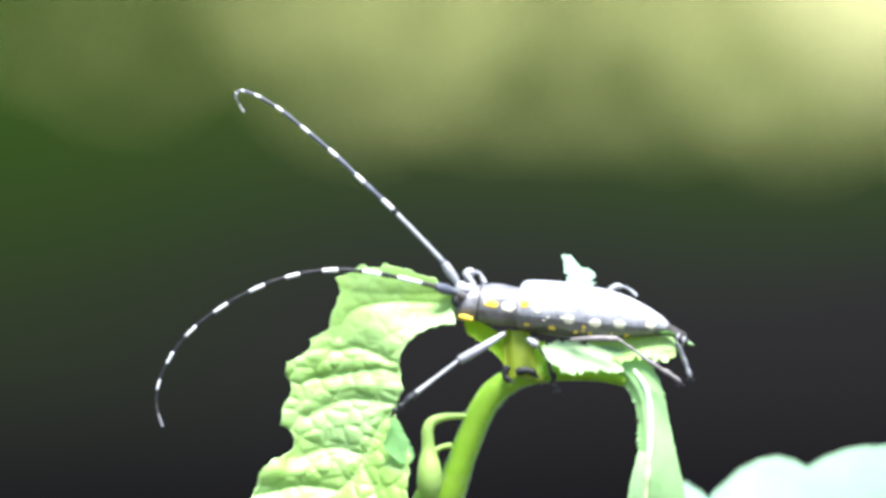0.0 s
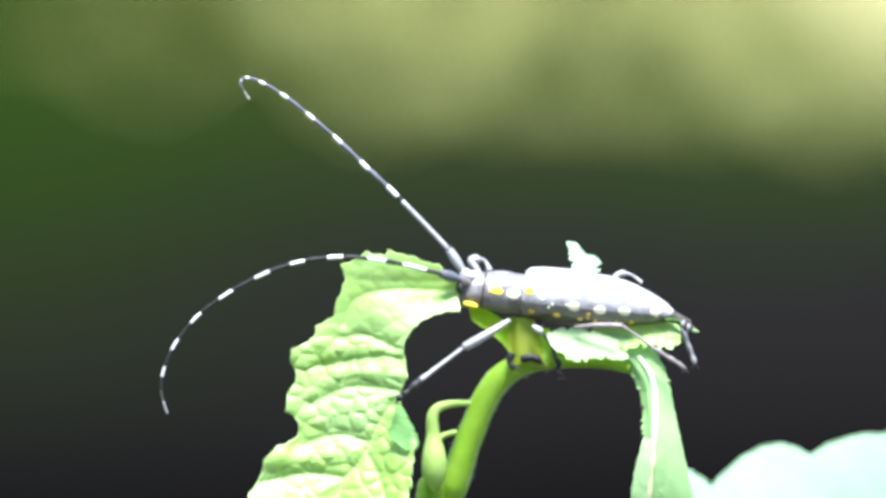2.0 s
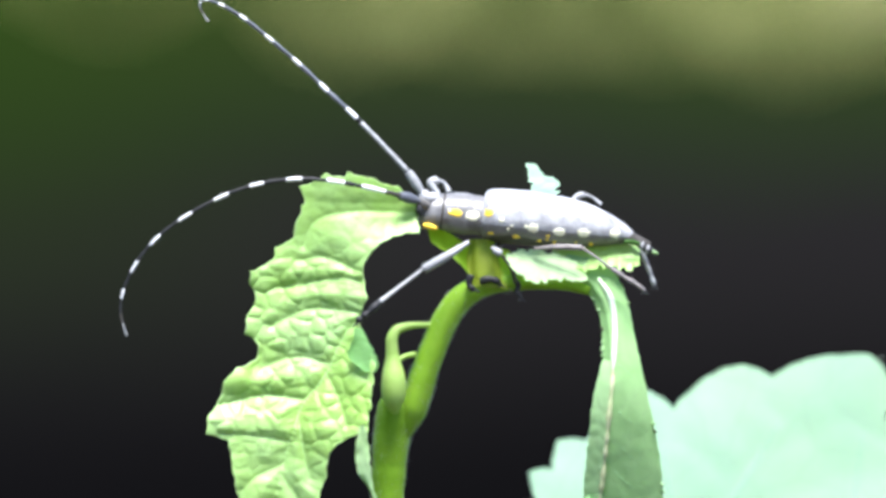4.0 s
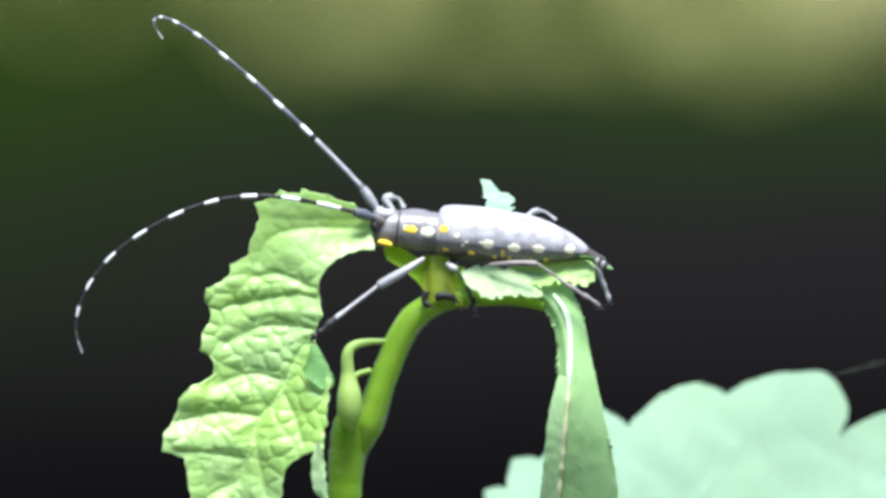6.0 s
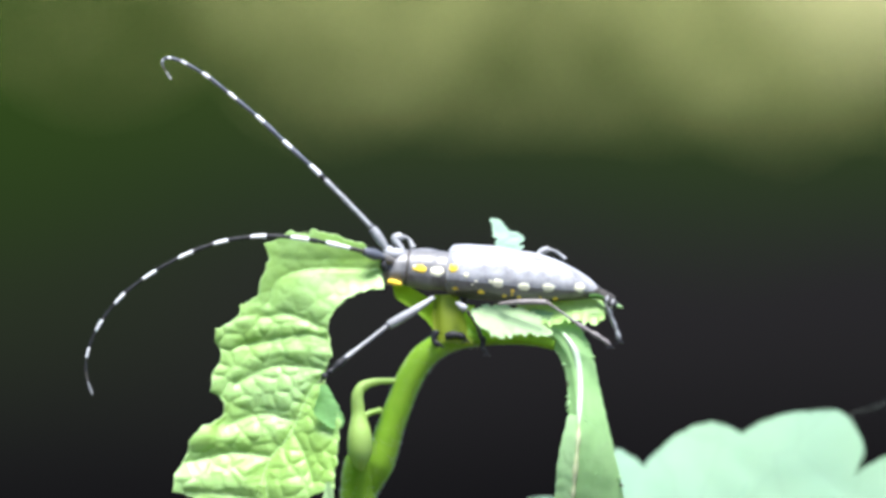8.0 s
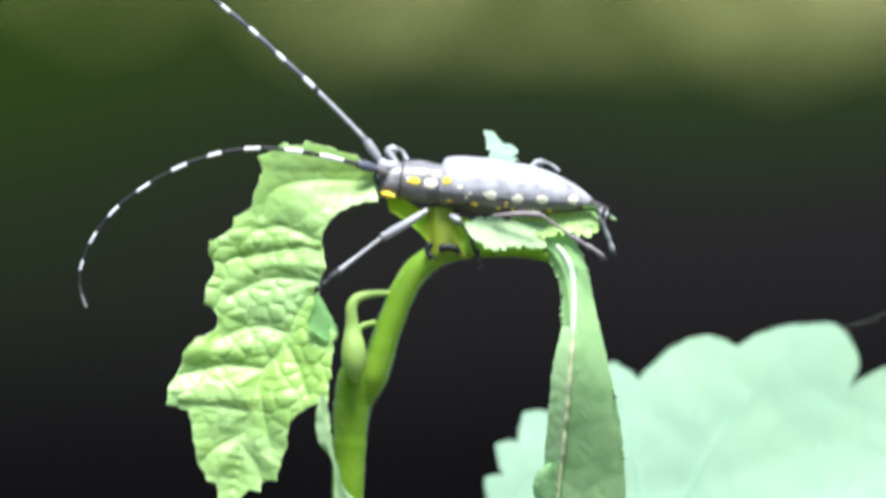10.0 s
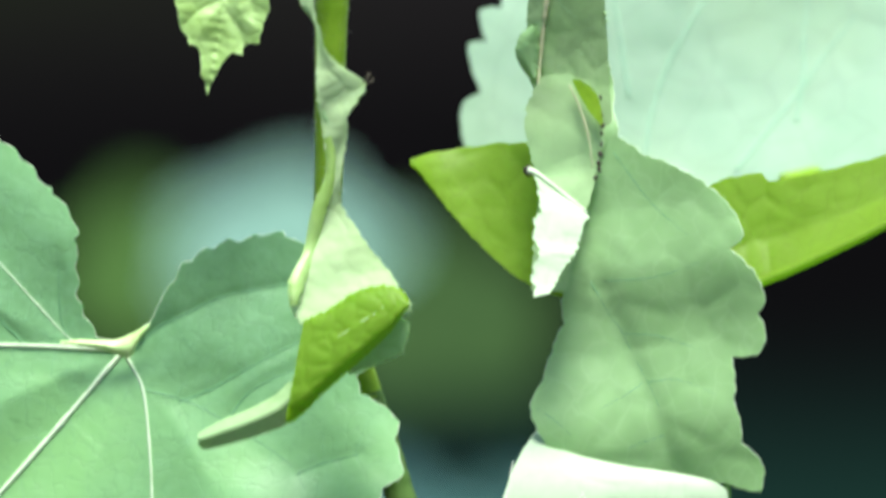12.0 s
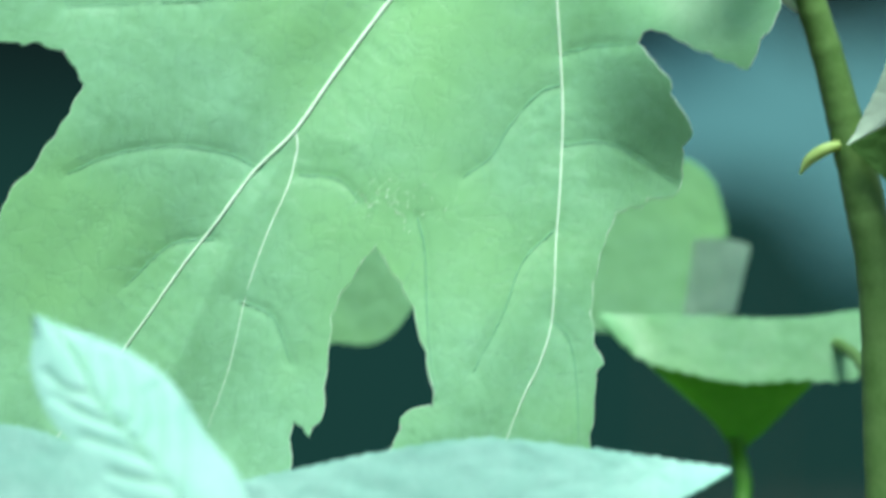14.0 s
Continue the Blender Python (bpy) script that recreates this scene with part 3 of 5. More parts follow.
    part("flap", sheet([(768, 1640, 776, 1646), (812, 1598, 816, 1632), (838, 1573, 856, 1616), (856, 1556, 869, 1606), (866, 1550, 878, 1577), (872, 1550, 880, 1558)], 50, 16, lambda s, t, u, v: -13.5 + t, (0, 4, 18), 40, 0.12, 4), WILTED, strip, solid=0.00022)
    part("roll", sheet([(674, 1655, 664, 1732), (645, 1682, 640, 1741), (600, 1706, 590, 1757), (555, 1724, 545, 1769), (522, 1741, 518, 1773), (508, 1751, 508, 1766)], 50, 20, lambda s, t, u, v: -13.2 - 1.1 * (1 - abs(2 * t - 0.9)) + 2.0 * s, (1, 1, 20), 30, 0.05, 1), UNDERSIDE, strip, "pale rolled leaf tip", solid=0.0004)
    part("turned_margin", sheet([(736, 1232, 754, 1226), (738, 1286, 753, 1285), (731, 1314, 748, 1325), (716, 1346, 735, 1365), (706, 1386, 724, 1404), (698, 1426, 717, 1434), (685, 1452, 704, 1464), (670, 1482, 693, 1494), (672, 1524, 684, 1522)], 80, 10, lambda s, t, u, v: -11.6 + 0.7 * s - 4.0 * smooth_step(0.5, 1, s) - 0.3 * math.sin(t * 3), (1, 1, 16), 40, 0.05, 4), LEAF, strip, "greener margin folded over", solid=0.00015)
    part("vein", tube([(744, 1586, -16.08), (753, 1580, -16.1), (778, 1565, -16.12), (808, 1546, -16.1), (838, 1526, -16.0), (856, 1515, -15.8)], [0.05, 0.09, 0.06, 0.10, 0.08, 0.04], 30, 6, wobble=0.9), VEIN_YOUNG, strip)
    part("crumb", tube([(806, 1134, -12.8), (812, 1128, -12.9), (815, 1118, -12.9), (819, 1123, -12.9)], [0.12, 0.2, 0.14, 0.05], 16, 6, wobble=0.9), DRY, strip)
    part("crumb", tube([(811, 1130, -12.9), (819, 1133, -12.9), (824, 1126, -12.9)], [0.14, 0.24, 0.06], 12, 6, wobble=0.9), DRY, strip)

    # hanging leaf on the far side of the arch, folded twice
    def bow(v):
        """The leaf leans forward from the bend and falls back lower down."""
        return 0.6 - 3.8 * smooth_step(640, 860, v) + 3.0 * smooth_step(870, 1150, v)
    rows = [(1060, 640, 1066, 612), (1092, 662, 1110, 622), (1113, 692, 1146, 642), (1126, 722, 1170, 686), (1130, 780, 1188, 770), (1128, 839, 1208, 860), (1108, 939, 1230, 975), (1100, 1019, 1237, 1060), (1089, 1099, 1239, 1120), (1106, 1150, 1242, 1180), (1112, 1190, 1245, 1240)]
    right = part("leaf", sheet(rows, 110, 40, lambda s, t, u, v: 0.2 - 0.9 * math.sin(t * 3.14) + bow(v) - 0.2 * math.exp(-((t - 0.25) * 11) ** 2) + 0.16 * noise.noise(Vector((u / 50, v / 70, 1))) * smooth_step(0.3, 0.5, s), (0.8, 0.5, 14), 45, 0.08, 3), WILTED_UNDER, shoot, "green wilted leaf hanging in folds", solid=0.00022)
    part("vein", tube([(u, v, d + bow(v)) for u, v, d in ((1122, 655, -0.7), (1144, 690, -0.85), (1151, 740, -0.72), (1149, 790, -0.72), (1146, 840, -0.76))], [0.2, 0.34, 0.36, 0.3, 0.1], 40, 10, wobble=0.25), VEIN, right, "pale bitten midrib")
    part("vein", tube([(u, v, d + bow(v)) for u, v, d in ((1149, 790, -0.8), (1146, 840, -0.85), (1142, 880, -0.9), (1136, 940, -0.92), (1130, 1000, -0.95), (1125, 1040, -0.98), (1120, 1080, -1.0), (1114, 1150, -1.5))], [0.1, 0.24, 0.27, 0.26, 0.25, 0.22, 0.2, 0.14], 70, 8, wobble=0.7), MIDRIB, right, "rough brownish midrib")
    hang = surface(rows, lambda s, t, u, v: 0.2 - 0.9 * math.sin(t * 3.14) + bow(v) + 0.16 * noise.noise(Vector((u / 50, v / 70, 1))))
    nerves([[(1143, 880), (1170, 900), (1205, 930)], [(1139, 925), (1160, 950), (1186, 975), (1200, 968)], [(1134, 975), (1165, 1010), (1215, 1050)], [(1126, 1035), (1160, 1070), (1212, 1100)], [(1148, 800), (1168, 815), (1190, 838)], [(1122, 1085), (1150, 1110), (1200, 1130)]], hang, 0.06, WILTED_VEIN, right, 0.13)
    part("folded_margin", sheet([(1129, 800, 1146, 800), (1113, 865, 1141, 865), (1107, 915, 1138, 915), (1101, 975, 1131, 975), (1096, 1025, 1126, 1025), (1098, 1055, 1122, 1055)], 50, 10, lambda s, t, u, v: bow(v) - 0.5 - 0.45 * t, (2, 0, 9), 20, 0.08, 4), UNDERSIDE, right, "margin folded beside the midrib", solid=0.00015)
    edges = spline(rows, 110)
    rnd = random.Random(3)
    for k in range(34):
        q = edges[rnd.randrange(20, 74)]
        u, v, s = (q[0], q[1], -1) if k % 6 else (q[2], q[3], 1)
        part("bitten_fringe", tube([(u - 2 * s, v, bow(v)), (u + s * rnd.uniform(1, 3), v + rnd.uniform(-3, 4), bow(v) - 0.2), (u + s * rnd.uniform(2, 5), v + rnd.uniform(-4, 5), bow(v) - 0.2)], [0.13, 0.10, 0.03], 4, 5), UNDERSIDE if rnd.random() < 0.75 else DRY, right)
    part("curl", sheet([(1104, 1040, 1114, 1040), (1086, 1055, 1116, 1060), (1077, 1075, 1115, 1080), (1079, 1099, 1113, 1105), (1092, 1120, 1112, 1124), (1104, 1131, 1110, 1132)], 36, 14, lambda s, t, u, v: bow(v) - 0.6 - 1.0 * math.sin(t * 2.4), (3, 0, 14), 20, 0.04, 4), WILTED, right, solid=0.00022)
    part("vein", tube([(1169, 1144, -2.2), (1188, 1187, -2.3), (1202, 1237, -2.3), (1209, 1292, -2.4)], [0.08, 0.14, 0.12, 0.05], 20, 6, wobble=0.5), MIDRIB, right)
    part("sliver", sheet([(1120, 1128, 1172, 1124), (1090, 1200, 1230, 1225), (1105, 1294, 1220, 1275), (1113, 1334, 1208, 1330), (1104, 1404, 1180, 1420), (1099, 1509, 1158, 1509)], 70, 26,
                         lambda s, t, u, v: -1.9 + 0.8 * t - 3.2 * smooth_step(0.4, 1, s) + 0.18 * noise.noise(Vector((u / 50, v / 60, 2))), (3, 2, 17), 60, 0.06, 9), UNDERSIDE, right, "grey-green torn leaf underside")
    part("turned_edge", sheet([(1098, 1290, 1110, 1294), (1110, 1314, 1145, 1325), (1114, 1340, 1178, 1356), (1116, 1360, 1198, 1374), (1104, 1390, 1190, 1394), (1105, 1420, 1180, 1426), (1113, 1434, 1175, 1440), (1100, 1470, 1154, 1466), (1101, 1500, 1140, 1492), (1103, 1514, 1130, 1509)], 110, 24, lambda s, t, u, v: -3.3 - 8.5 * s + 0.9 * t, (6, 2, 27), 40, 0.08, 9), WHITE_UNDER, right, "white turned-over leaf edge")
    crumbs = random.Random(8)
    for k in range(10):
        x = k / 9
        u, v = 1222 + 6 * math.sin(3 * x) - 6 * x, 1167 + 140 * x + crumbs.uniform(-4, 4)
        part("bitten_edge", tube([(u, v, -1.8), (u + crumbs.uniform(-5, 3), v + crumbs.uniform(2, 8), -2.1), (u + crumbs.uniform(-4, 5), v + crumbs.uniform(6, 12), -1.9)], [0.08, crumbs.uniform(0.12, 0.28), 0.06], 6, 6, wobble=0.6), DRY, right)
    # green patch drawn for a gap that shows the lime leaf behind
    part("leaf_scrap", sheet([(1173, 1134, 1190, 1136), (1186, 1162, 1214, 1156), (1204, 1192, 1224, 1182), (1224, 1216, 1228, 1212)], 20, 8, lambda s, t, u, v: -2.6 + 0.3 * s, (0, 1, 9), 40, 0.05), STEM, right)
    part("rib", tube([(1094, 1294, -3.6), (1110, 1300, -3.7), (1150, 1331, -3.9), (1197, 1370, -4.0)], [0.42, 0.25, 0.25, 0.2], 20, 8), VEIN, right)
    part("stub", tube([(1090, 1288, -2.9), (1096, 1296, -3.0), (1102, 1300, -2.9)], [0.4, 0.6, 0.3], 8, 9), DRY, right, "dark dried vein end")
    rows = [(1230, 1110), (1240, 1112), (1246, 1190), (1254, 1240), (1300, 1272), (1364, 1298), (1410, 1326), (1448, 1362), (1474, 1414), (1468, 1424), (1446, 1438), (1478, 1466), (1501, 1498), (1510, 1536), (1496, 1553), (1509, 1580), (1510, 1602), (1497, 1625), (1449, 1629), (1452, 1708), (1466, 1783), (1486, 1800), (1503, 1822), (1500, 1869), (1434, 1850), (1350, 1850),
            (1240, 1830), (1140, 1800), (1100, 1740), (1094, 1711), (1117, 1667), (1135, 1615), (1156, 1567), (1154, 1519), (1171, 1440), (1206, 1344), (1226, 1265)]

    def flap_face(u, v):
        s = (v - 1200) / 660
        return -0.5 + 2.5 * smooth_step(1240, 1130, v) + 0.5 * math.sin(v / 46 + u / 300) * smooth_step(0.1, 0.4, s) - 1.6 * smooth_step(1400, 1100, u) * smooth_step(0.35, 0.95, s) + 0.15 * math.sin(u / 33 - v / 70) + 0.3 * math.exp(-((u - 1254 - 0.38 * (v - 1577)) / 20) ** 2) * smooth_step(1400, 1560, v)
    flap = part("flap", blade(rows, 9, flap_face, (4.5, 27), 90, 0.12), WILTED, right, "broad green toothed leaf flap", solid=0.00022)
    rim(VEIN, flap, lambda u, v: flap_face(u, v) - 0.05, 0.06)
    nerves([[(1203, 1493), (1237, 1555), (1254, 1577), (1280, 1630), (1322, 1719), (1347, 1829)], [(1263, 1586), (1324, 1592), (1403, 1619)], [(1292, 1675), (1252, 1700), (1217, 1717)], [(1330, 1767), (1286, 1780), (1259, 1792)], [(1103, 1715), (1137, 1738), (1163, 1764)], [(1229, 1493), (1317, 1486), (1397, 1461)], [(1246, 1265), (1311, 1354), (1380, 1417)], [(1300, 1672), (1360, 1670), (1430, 1700)]],
           lambda u, v: flap_face(u, v) - quilt(u, v, 90, 0.12), 0.065, FINE_VEIN, flap, 0.08)

    def barrel(s, t, u, v):
        return 1.0 - 8.5 * math.sin(min(1.0, s / 0.40) * math.pi / 2) + 2.2 * smooth_step(0.42, 1.0, s) + 2.5 * (t - 0.5) ** 2

    rows = [(1112, 1750, 1114, 1752), (1085, 1782, 1150, 1790), (1062, 1822, 1240, 1815), (1040, 1880, 1424, 1852), (1018, 1950, 1424, 1925), (1005, 2000, 1370, 1978), (985, 2051, 1281, 2012), (960, 2100, 1150, 2045), (940, 2140, 1034, 2105), (928, 2155, 980, 2128)]
    roll = part("roll", sheet(rows, 110, 60, barrel, (1, 2, 30), 58, 0.07, 3), WHITE_UNDER, right, "rolled leaf end showing its white underside", solid=0.00022)
    nerves([[(1010, 1977), (1075, 1969), (1120, 1926), (1187, 1861)], [(1075, 1969), (1075, 2021), (1118, 2040), (1144, 2030)], [(1186, 1870), (1203, 1919), (1215, 1980), (1254, 1994), (1316, 1960), (1352, 1912)], [(1010, 1977), (1019, 1924), (1047, 1872), (1061, 1807)], [(1215, 1984), (1180, 2001), (1149, 2027)], [(1051, 1885), (1090, 1904), (1120, 1926)], [(1107, 1943), (1128, 1952), (1141, 1970)], [(1282, 1920), (1295, 1942), (1307, 1960)], [(1075, 2021), (1061, 2047), (1035, 2064)]],
           surface(rows, barrel, lambda u, v: quilt(u, v, 58, 0.07)), 0.07, WHITE_VEIN, roll, 0.09)
    # leaf end under the roll: deep green holds its shade
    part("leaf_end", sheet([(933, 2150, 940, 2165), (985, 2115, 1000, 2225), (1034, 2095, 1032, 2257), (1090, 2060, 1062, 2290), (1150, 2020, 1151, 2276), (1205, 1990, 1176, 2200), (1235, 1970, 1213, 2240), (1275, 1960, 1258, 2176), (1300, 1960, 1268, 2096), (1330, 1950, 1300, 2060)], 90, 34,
                           lambda s, t, u, v: 1.5 + math.sin(s * 14), (1, 3, 24), 50, 0.2), DEEP, right, "leaf end below the roll, its shade put in as deep green", solid=0.00022)
    part("dry_curl", sheet([(1416, 1915, 1440, 1900), (1420, 1950, 1452, 1935), (1436, 1982, 1478, 1962), (1452, 2010, 1484, 1990), (1468, 2042, 1490, 2030), (1486, 2062, 1504, 2058), (1496, 2078, 1506, 2076)], 50, 16, lambda s, t, u, v: -1.0 - 1.3 * math.sin(t * 3.1 + 0.6 * math.sin(s * 9)) + 0.25 * math.sin(s * 23 + t * 4), (2, 2, 11), 18, 0.25, 7), UNDERSIDE, right, "pale shrivelled leaf scrap", solid=0.00022)
    part("leaf_scrap", sheet([(1436, 1850, 1446, 1850), (1400, 1930, 1448, 1935), (1380, 1985, 1440, 1990), (1395, 2020, 1430, 2020)], 24, 12, lambda s, t, u, v: 1 + s, (1, 2, 15), 40, 0.2), LEAF_SHADE, right)

    # remnants of blade along the arch
    part("leaf_scrap", sheet([(958, 612, 964, 632), (978, 606, 986, 650), (1012, 604, 1012, 662), (1050, 612, 1046, 656), (1078, 622, 1070, 657), (1096, 640, 1090, 660), (1104, 652, 1102, 658)], 50, 16, lambda s, t, u, v: -0.2 - 1.9 * t + 0.12 * math.sin(u / 13), (1, 1.2, 17), 60, 0.08, 9), PALE_UNDER, right, "pale bitten blade edge")
    part("leaf_scrap", sheet([(1040, 605, 1060, 635), (1090, 592, 1100, 640), (1140, 586, 1140, 632), (1180, 588, 1176, 640), (1196, 604, 1196, 630)], 40, 16, lambda s, t, u, v: 2.5 - 3.2 * t, (1, 1.5, 31), 40, 0.15, 9), LEAF, right, "bright green blade remnant")
    part("leaf_scrap", sheet([(818, 560, 826, 590), (850, 570, 858, 612), (880, 588, 888, 640), (905, 600, 900, 670), (938, 600, 940, 672), (965, 605, 968, 664)], 40, 16, lambda s, t, u, v: 2.0 - 2 * t, (0, 2, 14), 30, 0.2, 2), LIME, right, "backlit green blade under the beetle")
    part("leaf_scrap", sheet([(893, 585, 936, 585), (890, 620, 945, 620), (892, 650, 955, 655), (896, 668, 965, 674)], 30, 24, lambda s, t, u, v: 0.6 - 1.3 * s + 0.4 * math.sin(t * 9 + 1.5 * math.sin(t * 5 + s)), (1, 2, 11), 40, 0.05), SHEATH, right, "yellow-green folded sheath round the stalk")
    part("leaf_scrap", sheet([(994, 450, 1012, 452), (1000, 472, 1026, 470), (1004, 490, 1052, 482), (1008, 520, 1050, 500), (1012, 540, 1045, 535)], 40, 12, lambda s, t, u, v: 7 - 1 * s, (2, 3, 13), 24, 0.1, 9), PALE, right, "pale torn tuft of leaf behind the beetle")
    return shoot


# ---- the other leaves
def build_leaves():
    # broad lobed leaf at the foot of the view
    big = thing("lobed_leaf", at(372, 1608, 0), "broad lobed green leaf with pale raised veins", "leaf")
    veins = [[(372, 1608), (258, 1738), (197, 1806), (124, 1888), (23, 2018), (-46, 2112), (-121, 2184), (-191, 2275), (-248, 2345), (-347, 2480), (-520, 2700)],
             [(378, 1616), (390, 1638), (409, 1683), (419, 1796), (422, 1896), (426, 1990), (428, 2092), (421, 2222), (412, 2322), (403, 2452), (378, 2532), (352, 2582), (321, 2656), (290, 2760)],
             [(372, 1606), (180, 1595), (0, 1594), (-140, 1607), (-261, 1627), (-442, 1672), (-600, 1715)],
             [(372, 1601), (300, 1588), (273, 1580), (145, 1438), (76, 1386), (-60, 1280)],
             [(411, 1676), (500, 1704), (580, 1750), (629, 1781), (679, 1827), (712, 1907), (727, 1948), (752, 2004)],
             [(-46, 2112), (-42, 2135), (-46, 2162), (-61, 2213), (-97, 2290), (-135, 2392), (-168, 2522), (-208, 2631)]]
    side = [[(122, 1886), (56, 1872), (-4, 1869), (-144, 1877), (-344, 1883), (-444, 1886)], [(679, 1827), (729, 1808), (789, 1794)], [(168, 2270), (180, 2330), (184, 2473), (197, 2589)], [(-108, 2180), (-168, 2150), (-257, 2135), (-367, 2147), (-448, 2180)],
            [(426, 1988), (486, 1974), (556, 1971)], [(428, 2148), (493, 2143), (553, 2168), (622, 2216)], [(470, 1700), (530, 1676), (591, 1642), (690, 1592)], [(388, 1612), (432, 1569), (487, 1542), (563, 1510), (690, 1490)], [(273, 1580), (262, 1540), (260, 1460)], [(10, 1590), (-30, 1557), (-80, 1516), (-169, 1444), (-269, 1407)],
            [(424, 2041), (383, 2058), (332, 2115), (301, 2164), (251, 2199)], [(410, 2296), (352, 2352), (317, 2440), (263, 2540)], [(402, 2450), (434, 2493), (445, 2573), (446, 2674)], [(-190, 2300), (-270, 2310), (-350, 2380)], [(-40, 2190), (30, 2200), (70, 2240)],
            [(-150, 2410), (-90, 2440), (-60, 2520)], [(200, 1595), (120, 1520), (30, 1480)], [(560, 1728), (600, 1680), (680, 1640)]]
    lines = [spline(v, 60) for v in veins]
    fine = np.array([[q.x, q.y] for v in side for q in spline(v, 40)])
    flat = np.array([[q.x, q.y] for l in lines for q in l])

    ridge = np.array([(388, 1612), (432, 1569), (487, 1542), (563, 1510), (690, 1490), (760, 1486)])

    def depth(u, v):
        g = float(np.sqrt(((flat - (u, v)) ** 2).sum(1).min()))
        f = float(np.sqrt(((fine - (u, v)) ** 2).sum(1).min()))
        return 3.2 - 0.011 * (v - 1600) - 1.0 * smooth_step(0, 130, g) + 1.0 * math.sin(u / 210 + 0.6) * math.sin(v / 240) + 0.35 * math.sin((u + v) / 95) + smooth_step(430, 640, u) * (4.5 * smooth_step(1975, 2230, v) - 2.4 * smooth_step(1640, 1960, v)) + 1.0 * smooth_step(425, 520, u) * smooth_step(1985, 2260, v) - 2.0 * smooth_step(440, 700, u) * smooth_step(1790, 2010, v) - 0.16 * smooth_step(0, 70, f) + 0.14 * math.exp(-(f / 10) ** 2) - (0.015 * min(110.0, max(0.0, float(np.interp(u, ridge[:, 0], ridge[:, 1])) - v)) if u > 388 else 0.0)

    def skin(u, v):
        return depth(u, v) - quilt(u, v, 120, 0.05)
    outline = [(372, 1606), (384, 1618), (404, 1588), (433, 1542), (459, 1493), (500, 1445), (535, 1426), (595, 1415), (656, 1403), (720, 1450), (800, 1520), (866, 1574), (862, 1617), (822, 1631), (784, 1653), (791, 1688), (831, 1711), (860, 1738), (852, 1767), (859, 1800), (868, 1826), (828, 1853), (816, 1889), (807, 1929), (779, 1965), (757, 2016), (729, 2004), (689, 1986), (650, 1969), (615, 1949), (585, 1941), (572, 1950), (563, 1968), (580, 1990),
               (599, 2013), (621, 2035), (619, 2058), (634, 2083), (647, 2099), (657, 2132), (638, 2152), (636, 2193), (633, 2225), (624, 2238), (574, 2242), (567, 2258), (547, 2256), (519, 2267), (503, 2301), (488, 2340), (475, 2390), (469, 2440), (475, 2500), (493, 2532), (477, 2542), (473, 2590), (464, 2660),
               (440, 2830), (30, 2830), (60, 2741), (93, 2694), (117, 2672), (136, 2635), (131, 2622), (151, 2605), (191, 2599), (195, 2574), (180, 2503), (161, 2428), (139, 2383), (108, 2336), (94, 2315)]
    outline += [(68, 2341), (27, 2402), (11, 2440), (5, 2500), (-3, 2560), (-7, 2620), (-25, 2632), (-29, 2650), (-40, 2631), (-57, 2620), (-65, 2649), (-65, 2709), (-75, 2759), (-110, 2860), (-420, 2900), (-680, 2520), (-633, 2339), (-571, 2260), (-555, 2221), (-548, 2204), (-509, 2172), (-468, 2112), (-442, 2073), (-415, 2025), (-430, 1993), (-450, 1963), (-504, 1944), (-564, 1942), (-620, 1945), (-760, 1700), (-560, 1400), (-250, 1260), (114, 1211), (194, 1263), (235, 1316), (282, 1364), (289, 1455), (289, 1514), (304, 1545), (326, 1585)]
    part("blade", blade(outline, 7, depth, (13, 45), 120, 0.05, lambda v: 1 - 0.55 * smooth_step(1560, 1640, v) - 0.2 * smooth_step(2030, 2100, v)), BROAD, big, solid=0.00025)
    for line, r in zip(lines, (0.29, 0.19, 0.25, 0.15, 0.11, 0.14)):
        pts = [(q.x, q.y, skin(q.x, q.y) - 0.3 * r / 0.4) for q in line[::2]]
        part("vein", tube(pts, [r, r * 0.85, r * 0.75, r * 0.65, r * 0.5, r * 0.4, r * 0.25], 110, 8, wobble=0.3), VEIN if r > 0.13 else VEIN_SHADED, big)
    bm = bmesh.new()
    rnd = random.Random(11)
    for k in range(90):
        a, b = rnd.gauss(0, 1), rnd.gauss(0, 1)
        u, v = 125 + 34 * a, 2238 + 24 * b
        c = at(u, v, skin(u, v) - 0.14)
        m = Matrix.Translation(c) @ Matrix.Diagonal((1.5, 0.5, 1.0, 1))
        bmesh.ops.create_icosphere(bm, subdivisions=1, radius=rnd.uniform(0.00003, 0.00009), matrix=m)
    part("pale_specks", bm, VEIN, big, "pale dusty specks")
    for s in side:
        part("vein", tube([(q.x, q.y, skin(q.x, q.y) - 0.125) for q in spline(s, 24)], [0.11, 0.09, 0.06], 48, 6, wobble=0.4), VEIN_SHADED, big)
    net = lines + [spline(v, 40) for v in side]
    tagged(part("vein_net", fine_veins(net, outline, lambda u, v: skin(u, v) - 0.11, 0.035, 52, 100, 4), FINE_VEIN, big), kind="stuff")
    rim(VEIN, big, lambda u, v: skin(u, v) - 0.05, 0.06, "", 2)
    part("hub", sheet([(262, 1588, 262, 1592), (300, 1586, 300, 1598), (332, 1587, 334, 1603), (360, 1587, 364, 1614), (390, 1575, 386, 1618), (408, 1565, 402, 1590), (422, 1558, 423, 1561)], 40, 10, lambda s, t, u, v: 1.45 - 0.5 * math.sin(t * math.pi) - 0.15 * smooth_step(0.6, 1, s), (0, 0, 10), 30, 0.05), VEIN_YOUNG, big, "cream base where the veins meet")
